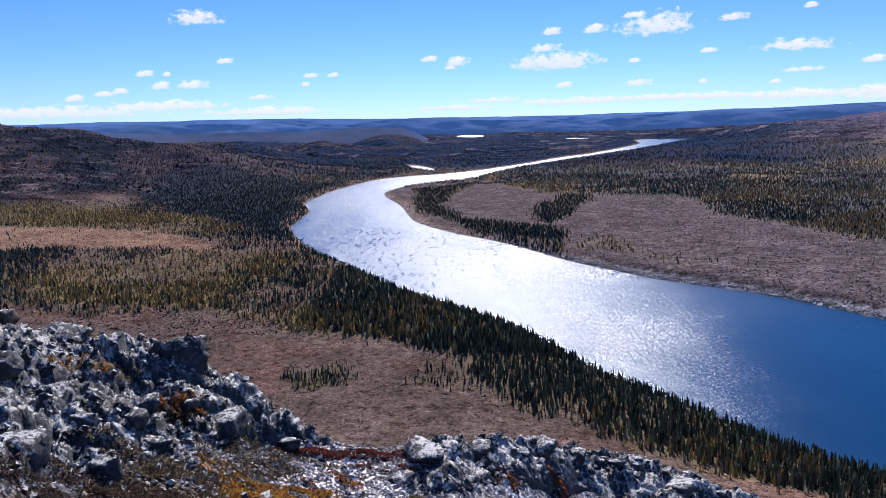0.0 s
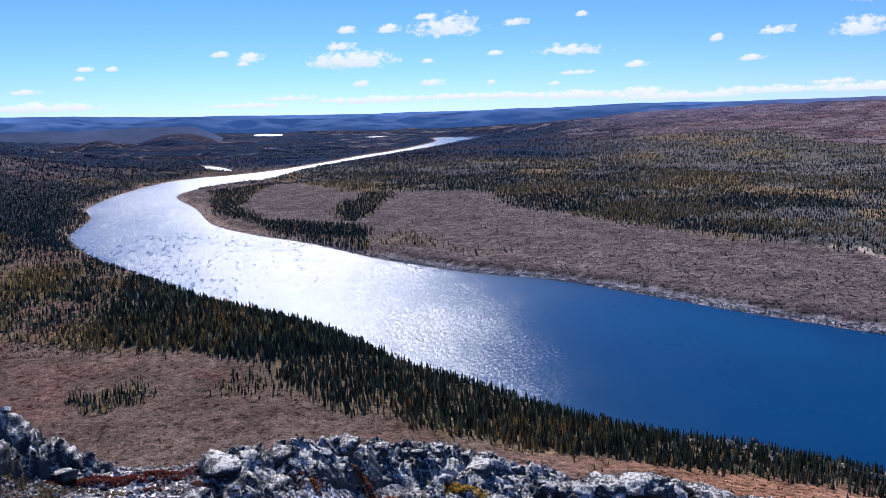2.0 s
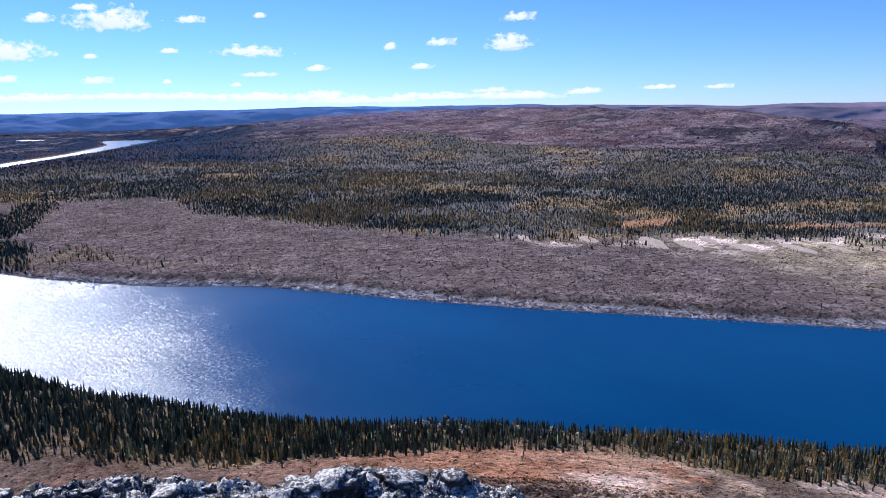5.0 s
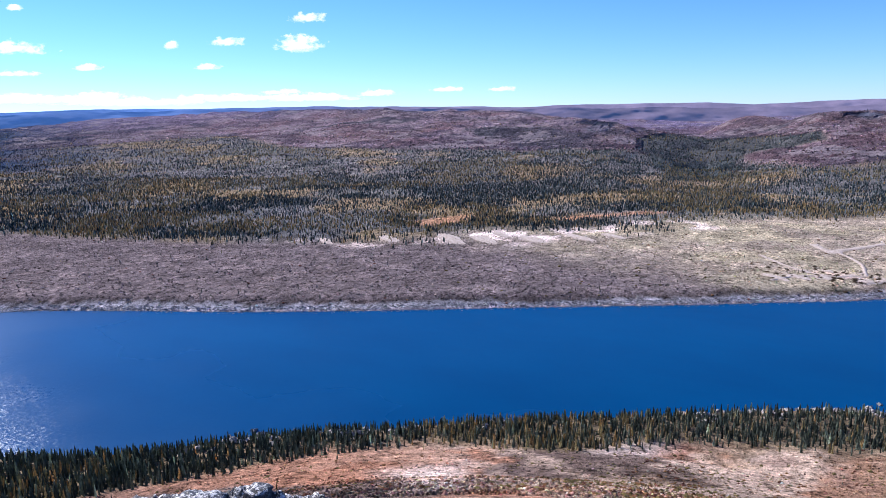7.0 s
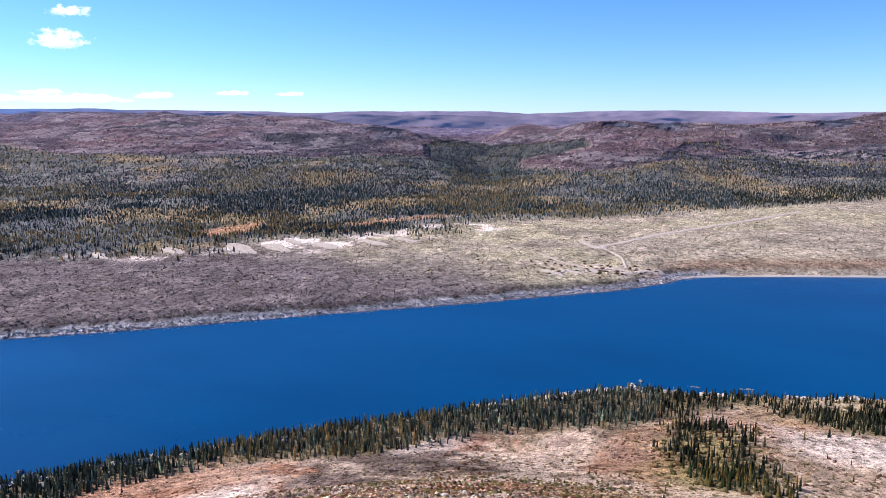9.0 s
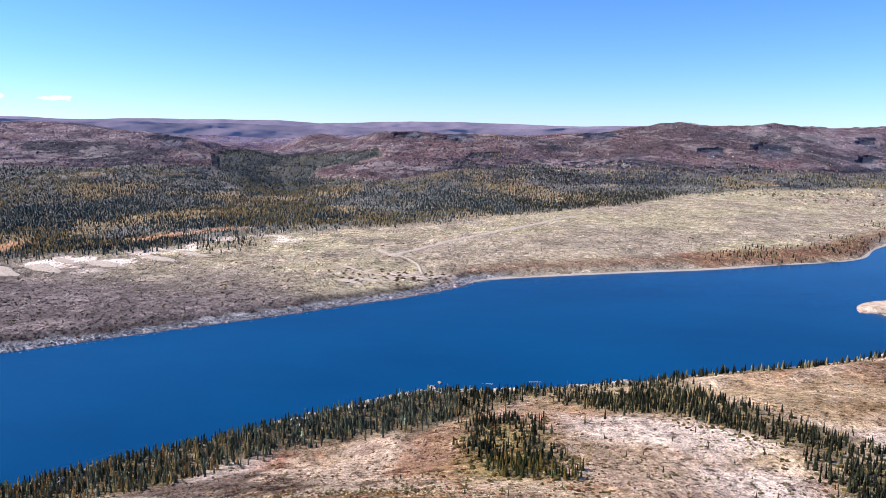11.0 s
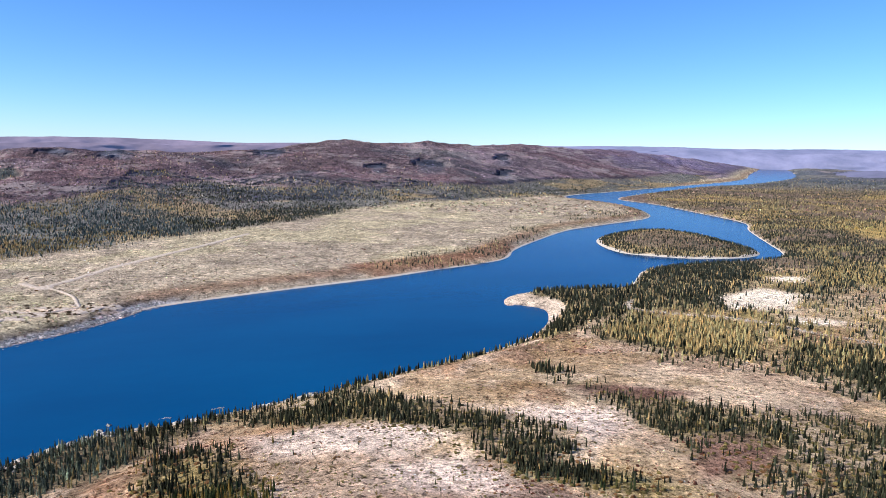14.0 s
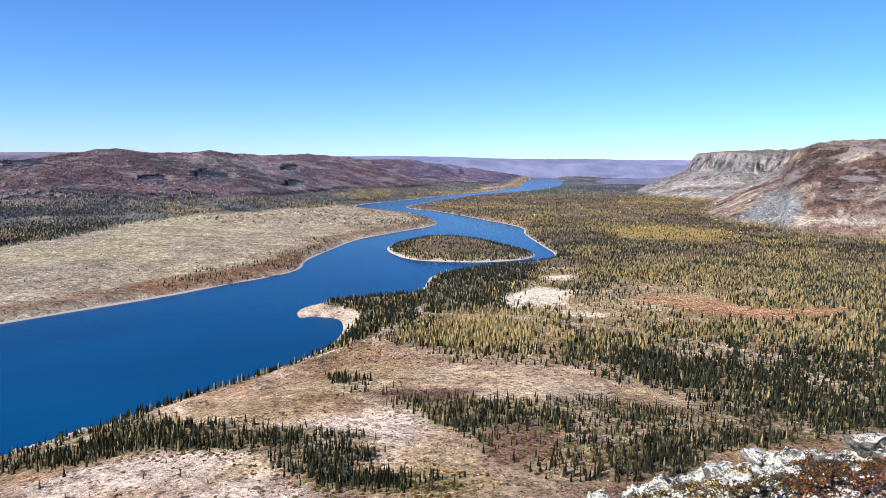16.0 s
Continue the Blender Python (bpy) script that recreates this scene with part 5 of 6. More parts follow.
def lone_tree(k):
    """One spruce or larch a metre tall, to be scaled: a trunk and a ragged crown."""
    root = new("conifer_tree")
    tagged(root, "slender dark-green spruce or yellowing larch on open heath", "tree", "single trees on the slope")
    n, rings = 6, [(0.0, 0.020), (0.15, 0.014), (0.9, 0.004)]
    co = [(q * math.cos(2 * math.pi * j / n), q * math.sin(2 * math.pi * j / n), h) for h, q in rings for j in range(n)]
    fa = [(a * n + j, a * n + (j + 1) % n, (a + 1) * n + (j + 1) % n, (a + 1) * n + j) for a in range(2) for j in range(n)]
    trunk = new("trunk", mesh_of("trunk", co, fa, [BARK]))
    v, f = crown(8, 8, 1.0, (0.13, 0.17, 0.15, 0.20, 0.14)[k], rng, 0.05)
    needles = new("crown", mesh_of("crown", v, f, [LONE_NEEDLES], False))
    trunk.parent = needles.parent = root
    return root


LONE = [lone_tree(k) for k in range(5)]
forest("shore_forest", "dark spruces and yellow larches along the river", 0, 80000, 110, 260, 5.4, 260)
forest("valley_forest", "spruce and larch woodland on the valley floor", 1, 120000, 260, 520, 6.4)
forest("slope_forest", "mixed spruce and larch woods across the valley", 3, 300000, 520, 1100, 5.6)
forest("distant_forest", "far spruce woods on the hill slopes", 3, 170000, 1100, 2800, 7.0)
for k, root in enumerate(LONE):
    px, py = 178.0 + 4 * k, -33.0 - 6 * k
    root.matrix_world = pose(px, py, float(on_ground(px, py)[0]) - 0.15, 0, 0, 40 * k) @ Matrix.Scale(2.6 + 0.3 * k, 4)


def bushes(name, label, count, r_in, r_out, size, seed, colours):
    """Low rounded scrub and tussocks, thick in patches and thin between."""
    g = np.random.default_rng(seed)
    r = r_in * (r_out / r_in) ** g.random(count)
    a = np.radians(-36 + 204 * g.random(count))
    x, y = r * np.sin(a), r * np.cos(a)
    s, z = lookup(gs, x, y), lookup(GRID_Z, x, y)
    grove = np.maximum(most(x, y, GROVES, 10), most(x, y, OLIVE_SCRUB, 8)) * (np.hypot(x, y) < 300)
    keep = (s > 2.5) & (beach(x, y, s) < 0.3) & (g.random(count) < 0.16 + 0.5 * blobs(x, y, 24, seed + 100, 0.5) + 0.7 * grove) & (z < 75) & (g.random(count) < 0.3 + 0.7 * smooth(40, 70, np.degrees(a)))
    x, y, z = x[keep], y[keep], z[keep]
    n = len(x)
    ring = [(math.cos(k * 1.2566), math.sin(k * 1.2566)) for k in range(5)]
    base = np.array([(c, q, 0.0) for c, q in ring] + [(0.7 * c - 0.2 * q, 0.7 * q + 0.2 * c, 0.6) for c, q in ring] + [(0, 0, 0.95)])
    f = [t for k in range(5) for t in ((k, (k + 1) % 5, 5 + (k + 1) % 5), (k, 5 + (k + 1) % 5, 5 + k), (5 + k, 5 + (k + 1) % 5, 10))]
    w = size * (0.35 + 1.1 * g.random(n) ** 2) * (1 + 0.8 * grove[keep])
    v = base[None] * (1 + 0.3 * g.uniform(-1, 1, (n, 11, 1))) * w[:, None, None] * np.array((1, 1, 0.8))
    t = g.random(n) * 6.28
    c, q = np.cos(t)[:, None], np.sin(t)[:, None]
    p = np.stack([c * v[..., 0] - q * v[..., 1] + x[:, None], q * v[..., 0] + c * v[..., 1] + y[:, None], v[..., 2] + z[:, None] - 0.08], -1)
    kind = np.clip((blobs(x, y, 60, seed + 5, 0.5, 0.3) * len(colours) * (1 - 0.7 * grove[keep])).astype(int) + g.integers(-1, 2, n), 0, len(colours) - 1)
    tint = np.array(colours)[kind] * g.uniform(0.6, 1.3, (n, 1))
    ob = new(name, mesh_of(name, p.reshape(-1, 3), (np.array(f)[None] + (np.arange(n) * 11)[:, None, None]).reshape(-1, 3), [NEEDLES], False, tint=np.repeat(tint, 11, 0)))
    return tagged(ob, label, "scrub", kind="stuff")


SCRUB = [(0.13, 0.105, 0.042), (0.19, 0.145, 0.055), (0.19, 0.10, 0.045), (0.14, 0.06, 0.04)]
bushes("heath_scrub", "low olive and rust-red birch scrub on the slope", 60000, 70, 300, 0.36, 61, SCRUB)
bushes("terrace_scrub", "scattered low dark scrub on the river terraces", 7000, 300, 760, 0.7, 62, SCRUB)


def tussocks(name, label, count, r_in, r_out, size, seed):
    """Knee-high heath, stones and dwarf birch that break up the open ground, in its own colours."""
    g = np.random.default_rng(seed)
    r = r_in * (r_out / r_in) ** g.random(count)
    a = np.radians(-36 + 204 * g.random(count))
    x, y = r * np.sin(a), r * np.cos(a)
    s, z = lookup(gs, x, y), lookup(GRID_Z, x, y)
    keep = (s > 1.5) & (beach(x, y, s) < 0.2) & (g.random(count) < 0.35 + 0.65 * blobs(x, y, 5 * size + 8, seed, 0.5, 0.2))
    x, y, z, s = x[keep], y[keep], z[keep], s[keep]
    n = len(x)
    w = size * (0.4 + 1.2 * g.random(n) ** 2)
    t = g.random(n) * 6.28
    ring = [(w * np.cos(t + k * 1.571) * g.uniform(0.6, 1.4, n), w * np.sin(t + k * 1.571) * g.uniform(0.6, 1.4, n), 0 * w - 0.1 * size) for k in range(4)]
    p = np.stack([np.stack(v, -1) for v in ring + [(0.3 * w * np.cos(t), 0.3 * w * np.sin(t), w * g.uniform(0.5, 1.1, n))]], 1) + np.stack([x, y, z], 1)[:, None]
    tint = np.clip(lookup(soil, x, y) * 1.6 * np.exp(g.normal(-0.35, 0.55, (n, 1))) * g.uniform(0.85, 1.15, (n, 3)), 0, 0.7)
    f = (SPIRE[None] + 5 * np.arange(n)[:, None, None]).reshape(-1, 3)
    ob = new(name, mesh_of(name, p.reshape(-1, 3), f, [NEEDLES], False, tint=np.repeat(tint, 5, 0)))
    return tagged(ob, label, "scrub", kind="stuff")


tussocks("heath_tussocks", "brown and pale heath tussocks on the slope", 80000, 60, 300, 0.24, 201)
tussocks("terrace_tussocks", "low tussocks of heath over the river terraces", 160000, 300, 950, 0.5, 202)
tussocks("hill_tussocks", "scrub and outcrops over the open hills", 90000, 950, 2900, 1.8, 203)


def yard_bushes():
    """Dark birch thickets beside the sandy paths of a deserted camp."""
    g = np.random.default_rng(77)
    meshes = []
    for k in range(4):
        n = 420
        q = g.normal(size=(n, 3)) * (0.55, 0.55, 0.28)
        q[:, 2] = np.abs(q[:, 2]) + 0.05
        e1, e2 = g.normal(size=(n, 3)) * 0.16, g.normal(size=(n, 3)) * 0.16
        p = np.stack([q - e1, q + e2, q + e1], 1).reshape(-1, 3)
        tint = np.array((0.10, 0.07, 0.045)) * g.uniform(0.5, 1.6, (n, 1))
        meshes.append(mesh_of("birch_bush", p, np.arange(3 * n).reshape(-1, 3), [LEAFY], False, tint=np.repeat(tint, 3, 0)))
    for k in range(90):
        x, y = 404 + 11 * g.normal(), 32 + 22 * g.normal()
        if shore(np.array([x]), np.array([y]))[0] < 6:
            continue
        ob = new("birch_bush", meshes[k % 4])
        ob.matrix_world = pose(x, y, float(on_ground(x, y)[0]) - 0.1, 0, 0, 77 * k) @ Matrix.Scale(g.uniform(0.35, 1.0), 4)
        tagged(ob, "dark leafy birch bush beside a sandy path", "bush", "bushes round the camp")


yard_bushes()

# ---- rocks ----
def boulder_mesh(name, seed, material, subdiv=4, cuts=7, grit=0.17):
    """A broken block: a ball cut flat on several sides, roughened and cracked."""
    g = np.random.default_rng(seed)
    bm = bmesh.new()
    bmesh.ops.create_icosphere(bm, subdivisions=subdiv, radius=1.0)
    planes = [(Vector(g.normal(size=3)).normalized(), g.uniform(0.5, 0.85)) for _ in range(cuts)]
    planes.append((Vector((0.06, 0.1, 1)).normalized(), 0.5))
    for v in bm.verts:
        p = v.co.copy()
        for n, d in planes:
            over = p.dot(n) - d
            if over > 0:
                p -= n * over * 0.85
        q = p * 2.3 + Vector((seed * 7.1, 0, 0))
        v.co = p * (1 + 1.6 * grit * noise.fractal(q, 0.8, 2.0, 5) + grit * abs(noise.noise(q * 2.6)))
    me = bpy.data.meshes.new(name)
    bm.to_mesh(me)
    bm.free()
    for poly in me.polygons:
        poly.use_smooth = True
    me.materials.append(material)
    return me


def outcrop(label, az0, az1, step, r0, r1, rows, material):
    """Bare bedrock of the summit, in fine relief; it dips under the soil at its edges."""
    x, y, q = sheet(np.arange(az0, az1, step), np.geomspace(r0, r1, rows))
    k = rocky(x, y) * (1 - 0.8 * mossy(x, y))
    z = height(x, y) - 0.16 * (1 - smooth(0.2, 0.55, k))
    q = q[(k[q].max(1) > 0.1) & (np.hypot(x, y) < brow(np.degrees(np.arctan2(x, y)))[0] + 1.2)[q].all(1)]
    used, at = np.unique(q, return_inverse=True)
    ob = new("rock_outcrop", mesh_of("rock_outcrop", np.stack([x, y, z], 1)[used], at.reshape(-1, 4), [material]))
    return tagged(ob, label, "rock outcrop")


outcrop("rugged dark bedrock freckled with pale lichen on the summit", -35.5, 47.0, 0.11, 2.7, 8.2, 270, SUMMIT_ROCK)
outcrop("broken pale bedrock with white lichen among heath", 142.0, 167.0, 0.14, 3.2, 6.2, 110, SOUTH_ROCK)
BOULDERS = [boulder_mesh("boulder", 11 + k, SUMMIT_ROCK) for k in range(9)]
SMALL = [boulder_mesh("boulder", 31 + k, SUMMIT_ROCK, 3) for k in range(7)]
rk = np.random.default_rng(23)


SOUTHERN = [boulder_mesh("boulder", 51 + k, SOUTH_ROCK) for k in range(4)]


def boulder(bearing, dist, wide, tall, k, sink=0.42):
    x, y = dist * math.sin(radians(bearing)), dist * math.cos(radians(bearing))
    kinds = SOUTHERN if bearing > 140 else BOULDERS if wide > 0.35 else SMALL
    ob = new("boulder", kinds[k % len(kinds)])
    z = float(on_ground(x, y)[0])
    ob.matrix_world = pose(x, y, z + tall * (0.5 - sink), rk.uniform(-14, 14), rk.uniform(-14, 14), rk.uniform(0, 360)) @ Matrix.Diagonal((wide * 0.55, wide * rk.uniform(0.36, 0.5), tall * 0.6, 1))
    size = "small" if wide < 0.2 else "large" if wide > 0.4 else "broken"
    return tagged(ob, f"{size} dark grey boulder crusted with pale lichen" if bearing < 140 else f"{size} white and black lichened boulder", "boulder", "boulders on the summit")


# bearing, distance, width, height
ROCKS_WEST = [(-19.6, 5.25, 0.44, 0.42), (-29.6, 3.6, 0.44, 0.36), (-24.9, 3.75, 0.26, 0.24), (-22.8, 4.4, 0.26, 0.18), (-16.7, 4.75, 0.5, 0.34), (-30.5, 4.6, 0.34, 0.28), (-31.0, 5.5, 0.5, 0.3), (-27.0, 5.5, 0.5, 0.24), (-12.4, 4.85, 0.28, 0.18)]
ROCKS_EAST = [(-1.9, 4.75, 0.52, 0.26), (-3.8, 4.45, 0.28, 0.13), (2.5, 5.1, 0.38, 0.22), (4.7, 5.2, 0.30, 0.2), (6.3, 5.4, 0.14, 0.12), (10.2, 6.0, 0.32, 0.24),
              (13.2, 6.2, 0.26, 0.17), (14.9, 6.35, 0.18, 0.18), (21.3, 6.5, 0.22, 0.22), (18.0, 6.35, 0.52, 0.2), (7.5, 5.6, 0.42, 0.22), (30.3, 6.75, 0.62, 0.34), (28.2, 6.7, 0.45, 0.26), (32.0, 6.8, 0.5, 0.26), (29.2, 6.5, 0.3, 0.2),
              (36.7, 7.0, 0.60, 0.30), (23.6, 6.3, 0.34, 0.22), (40.6, 7.1, 0.36, 0.2), (26.0, 6.5, 0.5, 0.26), (0.2, 4.9, 0.3, 0.16), (33.4, 6.9, 0.5, 0.3)]
ROCKS_SOUTH = [(151.0, 4.9, 0.24, 0.17), (160.5, 5.0, 0.5, 0.24), (153.6, 4.95, 0.30, 0.18), (147.8, 4.85, 0.22, 0.13), (163.5, 4.9, 0.50, 0.25), (143.5, 4.8, 0.24, 0.12), (156.5, 5.05, 0.36, 0.16)]
for k, (a, d, w, h) in enumerate(ROCKS_WEST + ROCKS_EAST + ROCKS_SOUTH):
    big = -21 < a < -19 or 25 < a < 60
    boulder(a, d, w * (0.85 if big else 0.6), h * (0.85 if big else 0.6), k)
for k in range(70):
    side = k % 7
    a = rk.uniform(-34, -12) if side < 3 else rk.uniform(2, 44) if side < 6 else rk.uniform(144, 165)
    rb = float(brow(np.array([a]))[0][0])
    d = rb - rk.uniform(0.0, 1.9 if side < 3 else 0.45)
    w = 0.04 + 0.12 * rk.random() ** 2
    boulder(a, d, w, w * rk.uniform(0.45, 0.8), k)


def rubble(name, label, x, y, size, material, sink=0.35, flat=0.65, seed=3):
    """Many small stones in one heap."""
    g = np.random.default_rng(seed)
    base = np.array([(1, 0, 0), (-1, 0, 0), (0, 1, 0), (0, -1, 0), (0, 0, 1), (0, 0, -1), (.6, .6, .6), (-.6, .6, .55), (.6, -.6, .6), (-.6, -.6, .6)])
    faces = np.array([(0, 2, 6), (2, 4, 6), (4, 0, 6), (2, 1, 7), (1, 4, 7), (4, 2, 7), (0, 4, 8), (4, 3, 8), (3, 0, 8), (1, 3, 9), (3, 4, 9), (4, 1, 9),
                      (2, 0, 5), (1, 2, 5), (3, 1, 5), (0, 3, 5)])
    n = len(x)
    z = np.maximum(height(x, y), -0.3)
    a = g.random(n) * 6.28
    v = base[None] * (1 + 0.35 * g.uniform(-1, 1, (n, 10, 1))) * size[:, None, None] * np.array((1, 0.75, flat))
    c, s_ = np.cos(a)[:, None], np.sin(a)[:, None]
    p = np.stack([c * v[..., 0] - s_ * v[..., 1] + x[:, None], s_ * v[..., 0] + c * v[..., 1] + y[:, None], v[..., 2] + (z + size * flat * (1 - 2 * sink) * 0.5)[:, None]], -1)
    f = (faces[None] + (np.arange(n) * 10)[:, None, None]).reshape(-1, 3)
    ob = new(name, mesh_of(name, p.reshape(-1, 3), f, [material], False))
    return tagged(ob, label, "stones", kind="stuff")


def along(bank, lo, hi, count, off0, off1, seed, side):
    """Points strewn along a bank, off0 to off1 metres inland."""
    g = np.random.default_rng(seed)
    seg = np.diff(bank, axis=0)
    keep = np.where((bank[:-1, 1] > lo) & (bank[:-1, 1] < hi) & (np.hypot(*bank[:-1].T) < 1300))[0]
    w = np.hypot(*seg[keep].T)
    i = keep[g.choice(len(keep), count, p=w / w.sum())]
    t = g.random(count)[:, None]
    nrm = np.stack([-seg[i][:, 1], seg[i][:, 0]], 1) / np.hypot(*seg[i].T)[:, None] * side
    p = bank[i] + seg[i] * t + nrm * (off0 + (off1 - off0) * g.random(count)[:, None])
    return p[:, 0], p[:, 1]


x, y = along(FAR_BANK, -20, 520, 6000, -3.6, 5.0, 4, -1)
rubble("bank_stones", "grey boulders and cobbles along a river bank", x, y, rk.uniform(0.2, 0.6, len(x)), BANK_ROCK, seed=5)
x, y = along(NEAR_BANK, -60, 165, 800, -2.5, 1.0, 6, 1)
rubble("shore_stones", "bleached rocks at the water's edge", x, y, 0.25 + 1.7 * rk.random(len(x)) ** 4, SHORE_ROCK, seed=7)
x, y = along(NEAR_BANK, 200, 700, 700, -1.5, 3.0, 8, 1)
rubble("gravel_shore", "brown stones along the wooded shore", x, y, 0.3 + 0.8 * rk.random(len(x)) ** 2, BANK_ROCK, seed=9)

# bleached rocks in clusters off the near shore
CLUSTERS = [(104, 151), (114, 143), (119, 136), (124, 155), (130, 126), (130, 152), (135, 118), (144, 111), (162, 91), (197, 46), (211, 31), (228, 9), (235, 8)]
g = np.random.default_rng(41)
x = np.concatenate([cx + 2.6 * g.normal(size=16) for cx, cy in CLUSTERS])
y = np.concatenate([cy + 2.6 * g.normal(size=16) for cx, cy in CLUSTERS])
rubble("shore_stones", "bleached rocks at the water's edge", x, y, 0.4 + 1.1 * g.random(len(x)) ** 2, SHORE_ROCK, sink=0.1, seed=42)
for cx, cy in ((244.5, -10.5), (247.5, -27.5)):
    n = 16
    rubble("shore_stones", "bleached rocks just awash in the river", cx + 0.25 * g.normal(size=n), cy + np.linspace(-2.2, 2.2, n), 0.22 + 0.2 * g.random(n), SHINGLE, sink=0.0, flat=0.9, seed=44)
line = finer(spline(CREEK), 0.4)
pick = line[g.integers(0, len(line), 1500)] + 1.1 * g.normal(size=(1500, 2))
rubble("creek_stones", "pale stones along a narrow creek bed", pick[:, 0], pick[:, 1], 0.15 + 0.5 * g.random(1500) ** 2, SHORE_ROCK, seed=43)

# tracks of beaten sand on the terrace, and sandy pads of a deserted camp
def make_sand():
    m, t, b = nodes("beaten_sand")
    t.links.new(ramp(t, speckle(t, 0.7, 8, 0.75), (0.34, (0.26, 0.19, 0.14)), (0.5, (0.47, 0.37, 0.29)), (0.66, (0.60, 0.50, 0.42))), b.inputs["Base Color"])
    b.inputs["Roughness"].default_value = 0.95
    return m


SAND = make_sand()


def track(line, wide):
    p = finer(spline(line), 1.5)
    seg = np.gradient(p, axis=0)
    nrm = np.stack([-seg[:, 1], seg[:, 0]], 1) / np.hypot(*seg.T)[:, None]
    co = []
    for side, up in ((-1.0, -0.15), (-0.7, 0.3), (0.0, 0.4), (0.7, 0.3), (1.0, -0.15)):
        q = p + nrm * side * wide * (1 + 0.45 * fbm(p[:, 0] + 9 * side, p[:, 1], 7, 3, 181))[:, None]
        co.append(np.column_stack([q, height(q[:, 0], q[:, 1]) + up]))
    n = len(p)
    q = np.array([(k * n + j, (k + 1) * n + j, (k + 1) * n + j + 1, k * n + j + 1) for k in range(4) for j in range(n - 1)])
    ob = new("track", mesh_of("track", np.vstack(co), q[:, ::-1], [SAND]))
    return tagged(ob, "pale sandy track worn into open heath", "track", kind="structure")


for line, wide in [(TRACK, 2.8)] + [(p, 1.1) for p in PATHS]:
    track(line, wide)


def sand_pad(x, y, wide, deep, turn, seed):
    """A bare patch of blown sand, low and uneven at its rim."""
    a = np.linspace(0, 2 * math.pi, 29)[:-1]
    rim = 1 + 0.4 * fbm(np.cos(a) * 2 + seed, np.sin(a) * 2, 1.5, 3, 182)
    co = [(0.0, 0.0, 0.35)]
    for f, up in ((0.5, 0.34), (0.85, 0.25), (1.0, -0.15)):
        co += [(f * q * wide * math.cos(t), f * q * deep * math.sin(t), up) for t, q in zip(a, rim)]
    co = np.array(co)
    c, q = math.cos(radians(turn)), math.sin(radians(turn))
    px, py = x + c * co[:, 0] - q * co[:, 1], y + q * co[:, 0] + c * co[:, 1]
    n = len(a)
    f = [(0, 1 + j, 1 + (j + 1) % n) for j in range(n)]
    f += [t for k in range(2) for j in range(n) for t in ((1 + k * n + j, 1 + (k + 1) * n + j, 1 + (k + 1) * n + (j + 1) % n), (1 + k * n + j, 1 + (k + 1) * n + (j + 1) % n, 1 + k * n + (j + 1) % n))]
    ob = new("sand_patch", mesh_of("sand_patch", np.column_stack([px, py, height(px, py) + co[:, 2]]), f, [SAND]))
    return tagged(ob, "bare patch of pale sand on the heath", "sand patch", "sand patches")


for k, row in enumerate([(407, 14, 6, 3), (402, 22, 4, 5), (411, 30, 3.5, 4), (399, 40, 4, 6), (394, 50, 3.5, 7), (388, 60, 3, 9), (416, 40, 2.5, 4), (420, 24, 3, 2.5), (408, 50, 2.5, 4), (412, 4, 3, 4), (472, 43, 6, 5),
                         (394, 262, 7, 20), (404, 240, 6, 16), (372, 296, 5, 14), (422, 214, 6, 16), (440, 190, 5, 18), (425, 240, 4, 12), (455, 172, 4, 14), (348, 330, 4, 12), (470, 200, 4, 12)]):
    sand_pad(*row, -32, k * 3.3)

# gravel on the summit
n = 9000
a, d = np.radians(rk.uniform(-34, 46, n)), rk.uniform(3.0, 7.2, n)
keep = d < brow(np.degrees(a))[0] + 0.1
x, y = (d * np.sin(a))[keep], (d * np.cos(a))[keep]
bare = rocky(x, y) < 0.5
rubble("summit_gravel", "frost-broken dark gravel between the summit rocks", x[~bare], y[~bare], 0.008 + 0.035 * rk.random((~bare).sum()) ** 3, SUMMIT_ROCK, seed=12)
rubble("summit_gravel", "pale frost-broken gravel on the summit", x[bare], y[bare], 0.006 + 0.022 * rk.random(bare.sum()) ** 3, GRAVEL, seed=14)
n = 5200
a, d = np.radians(rk.uniform(-20, 9, n)), rk.uniform(3.2, 5.0, n)
x, y = d * np.sin(a), d * np.cos(a)
bare = rocky(x, y) < 0.5
rubble("summit_gravel", "small pale and dark stones on the summit", x[bare], y[bare], 0.006 + 0.012 * rk.random(bare.sum()) ** 2, GRAVEL, seed=15)
bare = bare & (rk.random(n) < 0.12)
rubble("summit_gravel", "small dark stones on the summit", x[bare] + 0.02, y[bare], 0.008 + 0.02 * rk.random(bare.sum()) ** 2, SUMMIT_ROCK, seed=16)
n = 1500
a, d = np.radians(rk.uniform(143, 167, n)), rk.uniform(3.2, 5.0, n)
rubble("summit_gravel", "frost-broken pale and dark gravel on the summit", d * np.sin(a), d * np.cos(a), 0.006 + 0.025 * rk.random(n) ** 3, SOUTH_ROCK, seed=13)


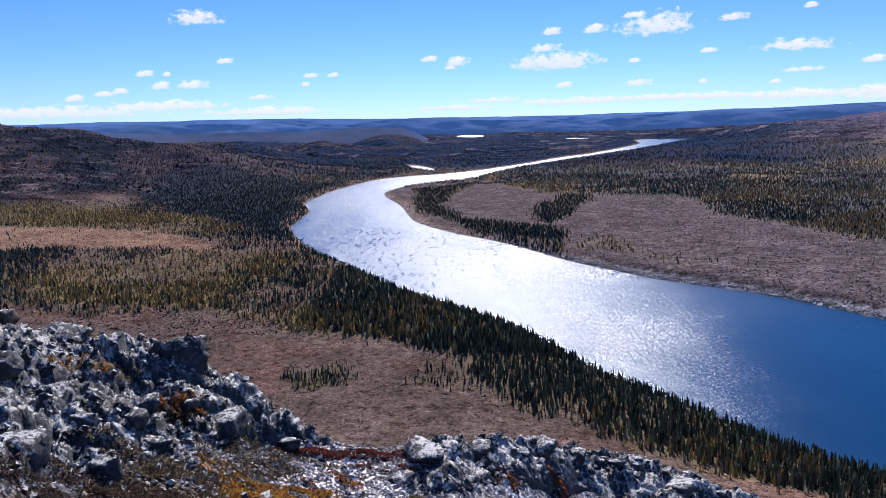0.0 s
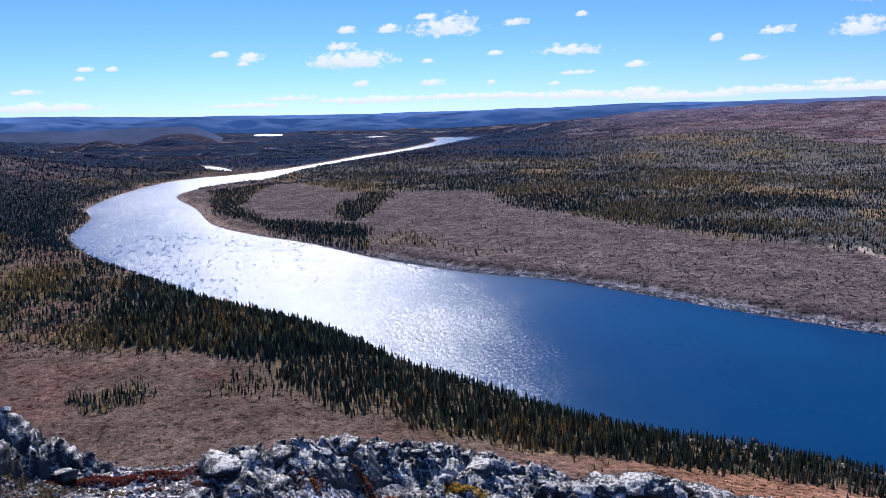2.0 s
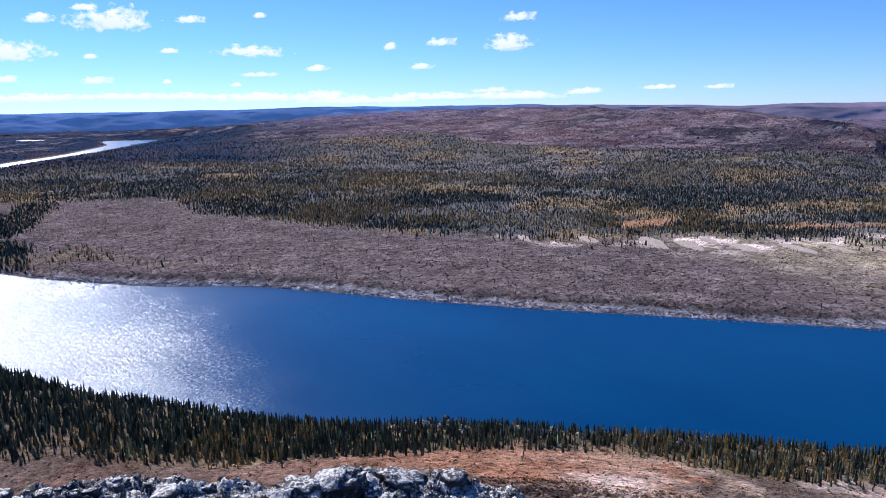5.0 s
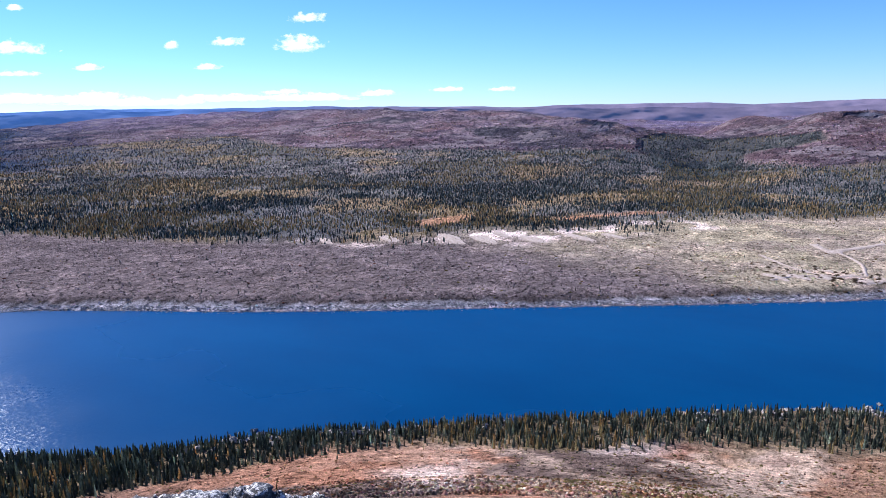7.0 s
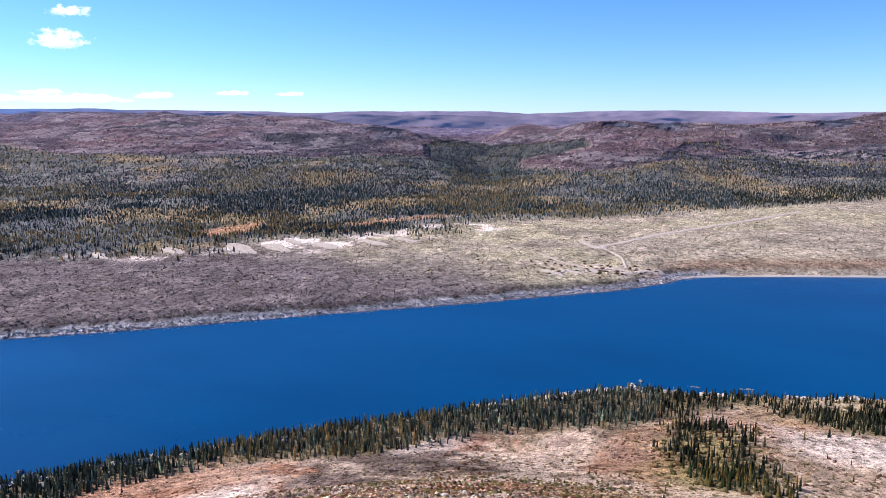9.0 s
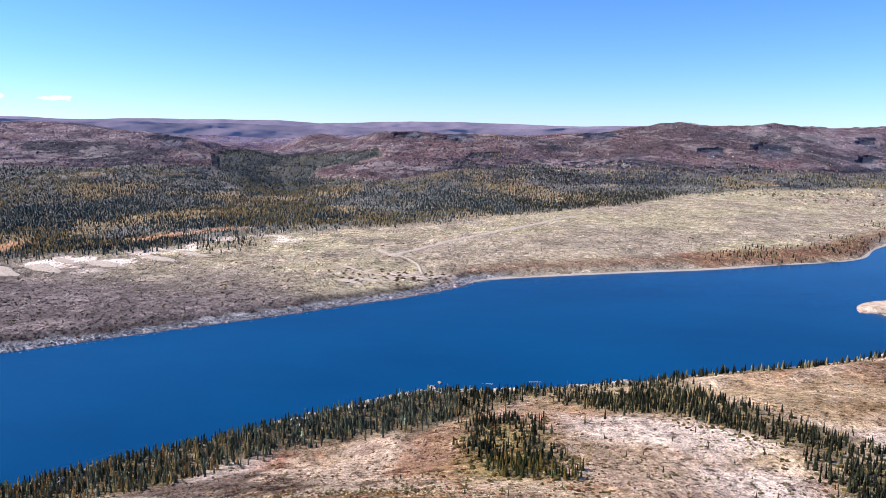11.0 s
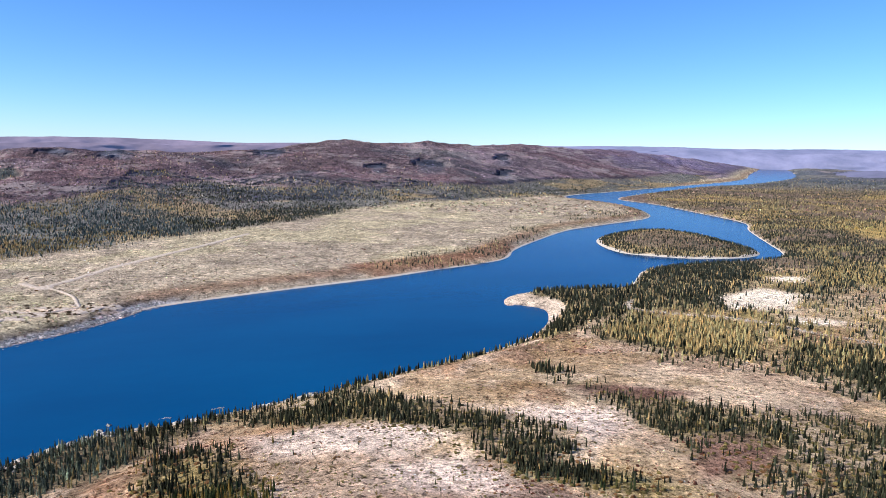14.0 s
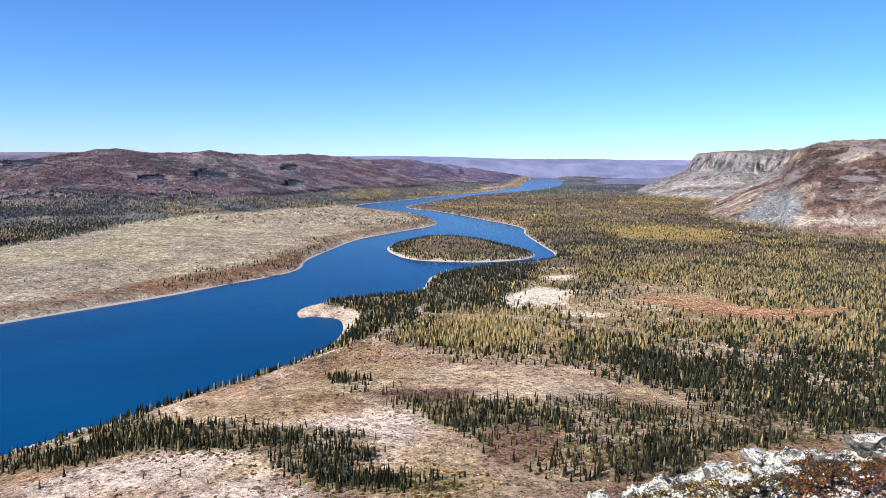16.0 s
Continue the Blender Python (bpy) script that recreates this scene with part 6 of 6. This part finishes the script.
# ---- dwarf shrubs, moss and lichen on the summit ----
def mat_of_leaves(name, label, bearing, dist, wide, deep, count, colours, leaf=0.007, tall=0.028, seed=1):
    g = np.random.default_rng(seed)
    q, t = np.sqrt(g.random(count)), g.random(count) * 6.28
    u, v = wide * q * np.cos(t) * (1 + 0.3 * np.sin(3 * t + seed)), deep * q * np.sin(t) * (1 + 0.3 * np.sin(2 * t + seed))
    a = radians(bearing)
    x, y = u * math.cos(a) + (dist + v) * math.sin(a), -u * math.sin(a) + (dist + v) * math.cos(a)
    z = height(x, y) + tall * g.random(count) * (1 - q ** 2 * 0.7) * (0.5 + 0.5 * (fbm(x, y, 0.2, 2, seed) + 1))
    keep = fbm(x, y, 0.14, 3, seed + 20) > -0.12
    x, y, z, count = x[keep], y[keep], z[keep], int(keep.sum())
    e1 = g.normal(size=(count, 3)); e1 /= np.linalg.norm(e1, axis=1, keepdims=True)
    e2 = np.cross(e1, g.normal(size=(count, 3))); e2 /= np.linalg.norm(e2, axis=1, keepdims=True)
    s_ = leaf * g.uniform(0.6, 1.5, (count, 1))
    c = np.stack([x, y, z], 1)
    p = np.stack([c - e1 * s_, c + e2 * s_ * 0.6, c + e1 * s_, c - e2 * s_ * 0.6], 1).reshape(-1, 3)
    tint = np.array(colours)[g.integers(0, len(colours), count)] * g.uniform(0.6, 1.3, (count, 1))
    ob = new(name, mesh_of(name, p, np.arange(count * 4).reshape(-1, 4), [LEAFY], False, tint=np.repeat(tint, 4, 0)))
    return tagged(ob, label, "shrub", kind="stuff")


ORANGE, YELLOW, RED, OLIVE, BROWN, HEATH = (0.38, 0.16, 0.04), (0.46, 0.30, 0.05), (0.15, 0.03, 0.026), (0.13, 0.11, 0.05), (0.10, 0.065, 0.045), (0.045, 0.035, 0.03)
MATS = [(-13.5, 4.1, 0.40, 0.22, 22000, (ORANGE, ORANGE, YELLOW, BROWN)), (-15.0, 4.15, 0.45, 0.34, 2500, (OLIVE, BROWN, BROWN)), (-9.2, 4.4, 0.16, 0.12, 1200, (ORANGE, RED, BROWN)), (-2.5, 4.2, 0.12, 0.07, 700, (BROWN, OLIVE)), (4, 4.85, 0.16, 0.07, 2600, (ORANGE, ORANGE, RED)),
        (10.5, 5.35, 0.22, 0.10, 3600, (ORANGE, RED, BROWN)), (-20.5, 4.75, 0.24, 0.15, 4500, (ORANGE, BROWN)), (16.5, 5.9, 0.2, 0.12, 3800, (YELLOW, YELLOW, OLIVE)),
        (-8, 4.78, 0.42, 0.08, 5200, (RED, RED, BROWN)), (-5, 4.6, 0.2, 0.06, 700, (RED, BROWN, BROWN)), (31.5, 6.3, 0.5, 0.25, 3200, (BROWN, OLIVE, ORANGE)),
        (-16, 4.4, 0.3, 0.15, 1600, (OLIVE, BROWN, BROWN)), (155, 4.5, 0.5, 0.3, 5000, (BROWN, BROWN, OLIVE)),
        (148, 4.3, 0.5, 0.3, 3000, (BROWN, OLIVE, YELLOW)), (162, 4.4, 0.5, 0.3, 3000, (BROWN, RED, ORANGE)), (158.5, 4.55, 0.42, 0.25, 12000, (BROWN, ORANGE, BROWN, BROWN)), (150, 4.75, 0.4, 0.12, 3500, (BROWN, BROWN, YELLOW)), (145, 4.7, 0.35, 0.12, 2500, (BROWN, OLIVE)), (-26, 5.0, 0.3, 0.12, 1500, (OLIVE, ORANGE)), (-19, 3.85, 0.55, 0.4, 9000, (BROWN, OLIVE, BROWN, HEATH)), (-24, 3.5, 0.5, 0.35, 6000, (BROWN, HEATH)),
        (-14, 4.6, 0.5, 0.2, 3500, (BROWN, HEATH, OLIVE))]
for k, row in enumerate(MATS):
    mat_of_leaves("dwarf_shrub", "low autumn dwarf birch and heath between stones", *row[:4], row[4], row[5], seed=k + 1)
